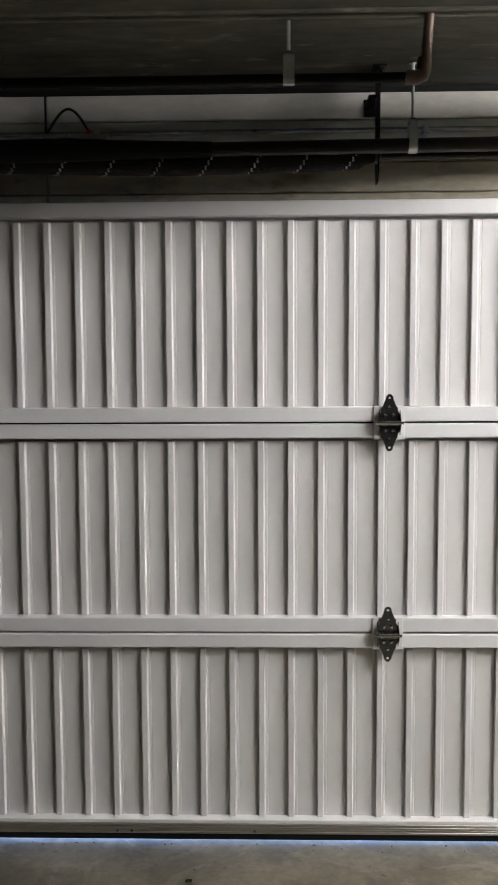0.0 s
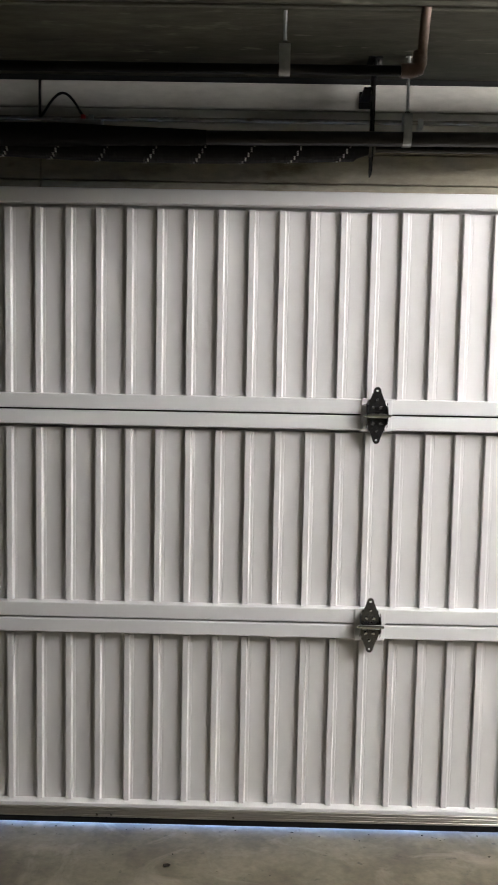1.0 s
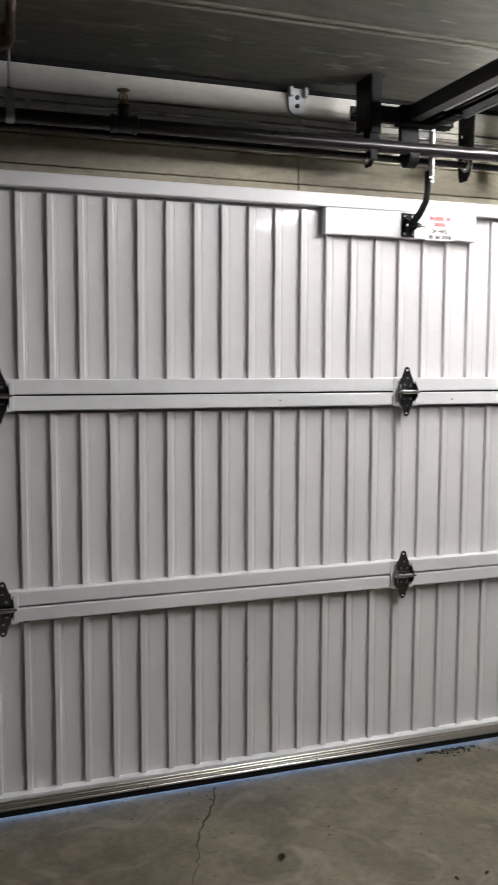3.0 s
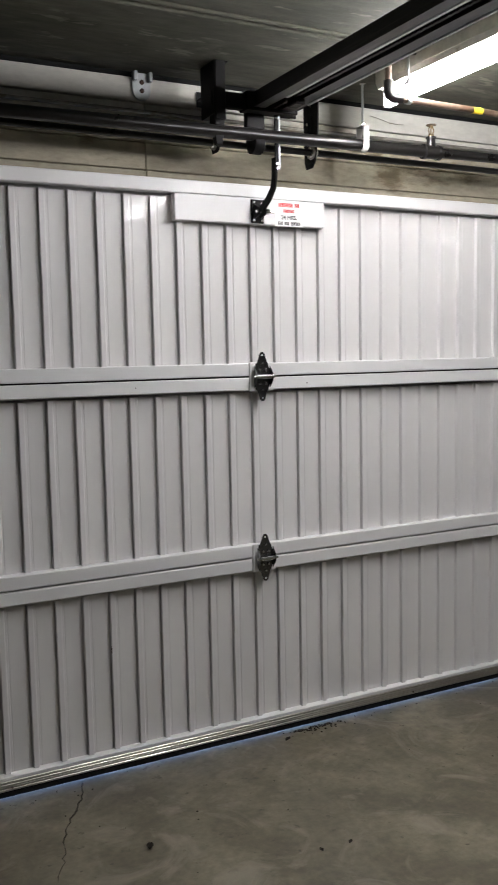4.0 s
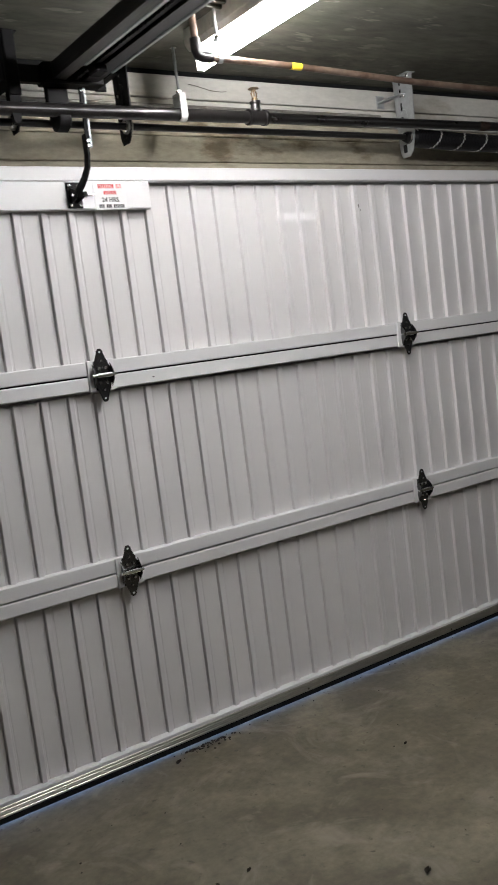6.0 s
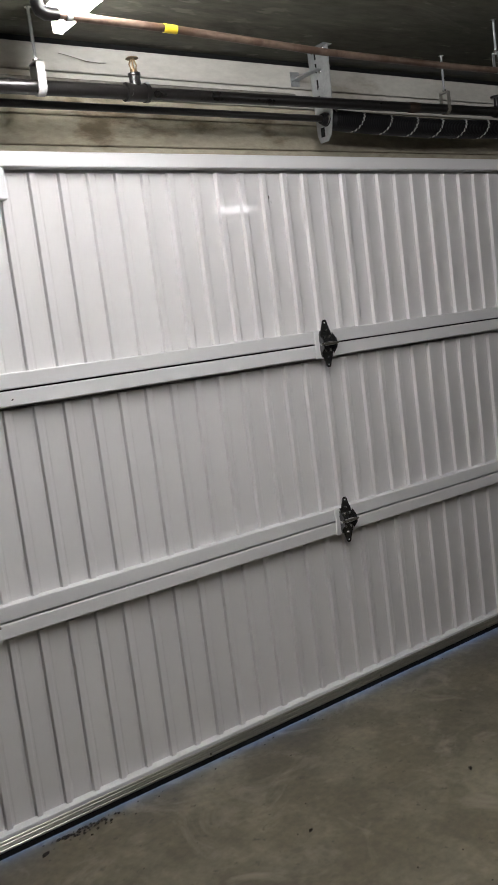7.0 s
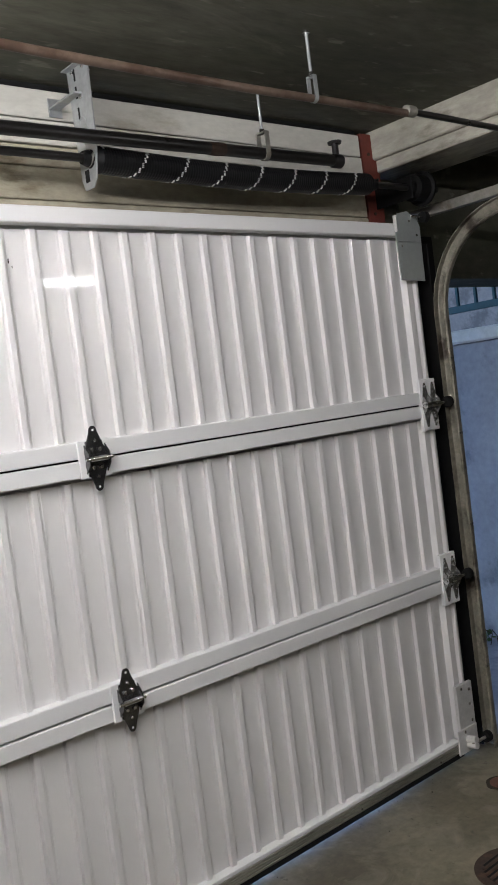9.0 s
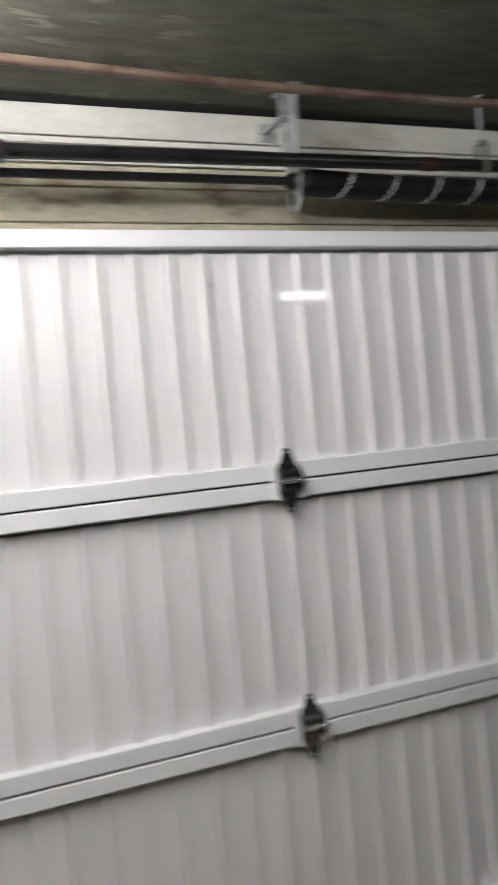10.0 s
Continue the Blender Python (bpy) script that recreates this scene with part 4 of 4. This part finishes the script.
# ---------------------------------------------------------------- drain grates and floor details
tr_y0, tr_y1 = 0.021, 0.131
g0 = thing("drain_grate", (-3.0, 0, -0.02), "slotted grey drain grate in the trench under the door", "drain grate", "drain grates")
bm = box((0.003, tr_y0, 0.0), (0.600, tr_y0 + 0.014, 0.018), 0.001)
box((0.003, tr_y1 - 0.014, 0.0), (0.600, tr_y1, 0.018), 0.001, bm=bm)
part("frame", bm, M_GRATE, g0)
bar = part("bar", box((0.005, tr_y0 + 0.012, 0.001), (0.027, tr_y1 - 0.012, 0.0175), 0.001), M_GRATE, g0)
for k in range(1, 14):
    b = new("bar", bar.data)
    b.parent = g0
    b.location = (k * 0.0437, 0, 0)
part("leg", box((0.003, tr_y0 + 0.001, -0.08), (0.600, tr_y0 + 0.004, 0.001)), M_GRATE, g0)
for k in range(1, 10):
    copy_thing(g0, pose(-3.0 + 0.6035 * k, 0, -0.02))

# round floor drain
fd = thing("floor_drain", (2.472, -0.632, 0.0), "round rusty cast iron floor drain set in the concrete", "floor drain")
ring = [(0.138 * math.cos(radians(a)), 0.138 * math.sin(radians(a))) for a in range(0, 360, 9)]
part("rim", plate(ring, 0.0, 0.003, "z"), M_RUST, fd)
for k in range(-4, 5):
    w = math.sqrt(max(0.108 ** 2 - (k * 0.024) ** 2, 0.0004))
    part("slot", box((-w, k * 0.024 - 0.005, 0.0022), (w, k * 0.024 + 0.005, 0.0036)), M_RUBBER, fd)
for k in range(-4, 4):
    w = math.sqrt(max(0.11 ** 2 - ((k + 0.5) * 0.024) ** 2, 0.0004))
    part("bar", box((-w, (k + 0.5) * 0.024 - 0.006, 0.002), (w, (k + 0.5) * 0.024 + 0.006, 0.0068), 0.0015), M_RUST, fd)
# round clean-out plug
co = thing("cleanout_plug", (2.947, -0.26, 0.0), "round red-brown clean-out plug in a chipped recess", "floor plug")
ring = [(0.062 * math.cos(radians(a)) * (1 + 0.06 * math.sin(5 * radians(a))), 0.062 * math.sin(radians(a))) for a in range(0, 360, 12)]
part("recess", plate(ring, 0.0, 0.0022, "z"), M_DIRT, co)
ring = [(0.047 * math.cos(radians(a)), 0.047 * math.sin(radians(a))) for a in range(0, 360, 12)]
part("cap", plate(ring, 0.002, 0.005, "z"), M_CLAY, co)

# crack, leaves and crumbs on the floor
pts, wd = [], []
for i in range(26):
    f = i / 25
    pts.append((-0.785 - 0.245 * f + 0.012 * math.sin(9 * f) + random.uniform(-0.007, 0.007), -0.03 - 0.55 * f, 0.0003))
    wd.append((0.0042 * (1 - 0.75 * f)) * random.uniform(0.5, 1.3))
tagged(part("floor_crack", tube(pts, wd, 5), M_DIRT), "thin wandering crack in the concrete floor", "crack", kind="structure")


def dead_leaf(x, y, size, turn):
    """A small curled dead leaf."""
    bm = bmesh.new()
    n, rows = 7, []
    for i in range(n):
        f = i / (n - 1)
        w = size * 0.33 * math.sin(math.pi * (0.08 + 0.86 * f))
        rows.append([bm.verts.new((size * (f - 0.5), e * w, 0.0025 + abs(e) * 0.007 + 0.006 * (f - 0.5) ** 2)) for e in (-1, 0, 1)])
    for r, s in zip(rows, rows[1:]):
        for k in range(2):
            bm.faces.new((r[k], r[k + 1], s[k + 1], s[k]))
    bmesh.ops.solidify(bm, geom=bm.faces[:], thickness=0.001)
    ob = part("dead_leaf", bm, M_DIRT)
    ob.location, ob.rotation_euler = (x, y, 0), (0, 0, turn)
    return tagged(ob, "small dark curled dead leaf on the concrete floor", "leaf", "leaves on the floor")


for x, y, s, a in ((-0.716, -0.546, 0.036, 1.2), (-0.148, -0.834, 0.018, 0.3), (-0.252, -0.827, 0.014, 2.0), (0.206, -1.202, 0.03, 0.5), (-0.93, -0.72, 0.034, 0.8),
                   (-2.188, -0.26, 0.022, 0.15), (0.05, -0.09, 0.03, 0.4), (1.3, -0.75, 0.02, 1.0), (1.75, -0.55, 0.018, 2.2), (0.7, -0.62, 0.014, 0.0)):
    dead_leaf(x, y, s, a)
bm = bmesh.new()
for k in range(260):
    if k < 90:
        x, y, r = random.gauss(0.20, 0.06), -0.025 - abs(random.gauss(0, 0.022)), random.uniform(0.002, 0.007)
    elif k < 160:
        x, y, r = random.uniform(-3, 3), -0.02 - abs(random.gauss(0, 0.03)), random.uniform(0.001, 0.004)
    else:
        x, y, r = random.uniform(-2.6, 2.8), random.uniform(-1.9, -0.05), random.uniform(0.0012, 0.0045)
    m = Matrix.Translation((x, y, r * 0.3)) @ Matrix.Rotation(random.uniform(0, 6), 4, "Z") @ Matrix.Diagonal((1, random.uniform(0.5, 1), 0.6, 1))
    bmesh.ops.create_icosphere(bm, subdivisions=1, radius=r, matrix=m)
tagged(part("floor_grit", bm, M_DIRT), "dark grit and crumbs scattered on the concrete floor", "grit", kind="stuff")

# ---------------------------------------------------------------- outside, past the track
rl = thing("guard_railing", (4.6, 0.45, 1.815), "teal painted steel guard railing on the retaining wall", "railing")
part("lower_bar", box((-0.018, 0, 0.11), (0.018, 5.0, 0.15), 0.003), M_TEAL, rl)
part("top_bar", box((-0.022, 0, 0.92), (0.022, 5.0, 0.965), 0.003), M_TEAL, rl)
for k in range(3):
    part("post", box((-0.022, 0.05 + 2.4 * k, 0.0), (0.022, 0.094 + 2.4 * k, 0.94), 0.003), M_TEAL, rl)
pk = part("picket", box((-0.009, 0.0, 0.14), (0.009, 0.018, 0.93), 0.002), M_TEAL, rl)
pk.location = (0, 0.16, 0)
for k in range(1, 38):
    p = new("picket", pk.data)
    p.parent = rl
    p.location = (0, 0.16 + 0.125 * k, 0)
sp = thing("creeper_plant", (4.37, 0.75, 0.0), "small green creeper at the foot of the outside wall", "plant")
bm = bmesh.new()
for k in range(60):
    c = Vector((random.uniform(-0.06, 0.06), random.uniform(-0.2, 0.25), random.uniform(0.0, 0.10)))
    m = Matrix.Translation(c) @ Euler([random.uniform(0, 6) for _ in range(3)]).to_matrix().to_4x4() @ Matrix.Diagonal((0.02, 0.014, 0.002, 1))
    bmesh.ops.create_icosphere(bm, subdivisions=1, radius=1, matrix=m)
part("leaves", bm, M_LEAF, sp)
bm = bmesh.new()
for k in range(9):
    y = -0.2 + 0.05 * k
    tube([(0, y, 0.0), (random.uniform(-0.04, 0.04), y, 0.06), (random.uniform(-0.05, 0.05), y + 0.02, 0.1)], 0.003, 5, bm=bm)
part("stems", bm, M_RUST, sp)
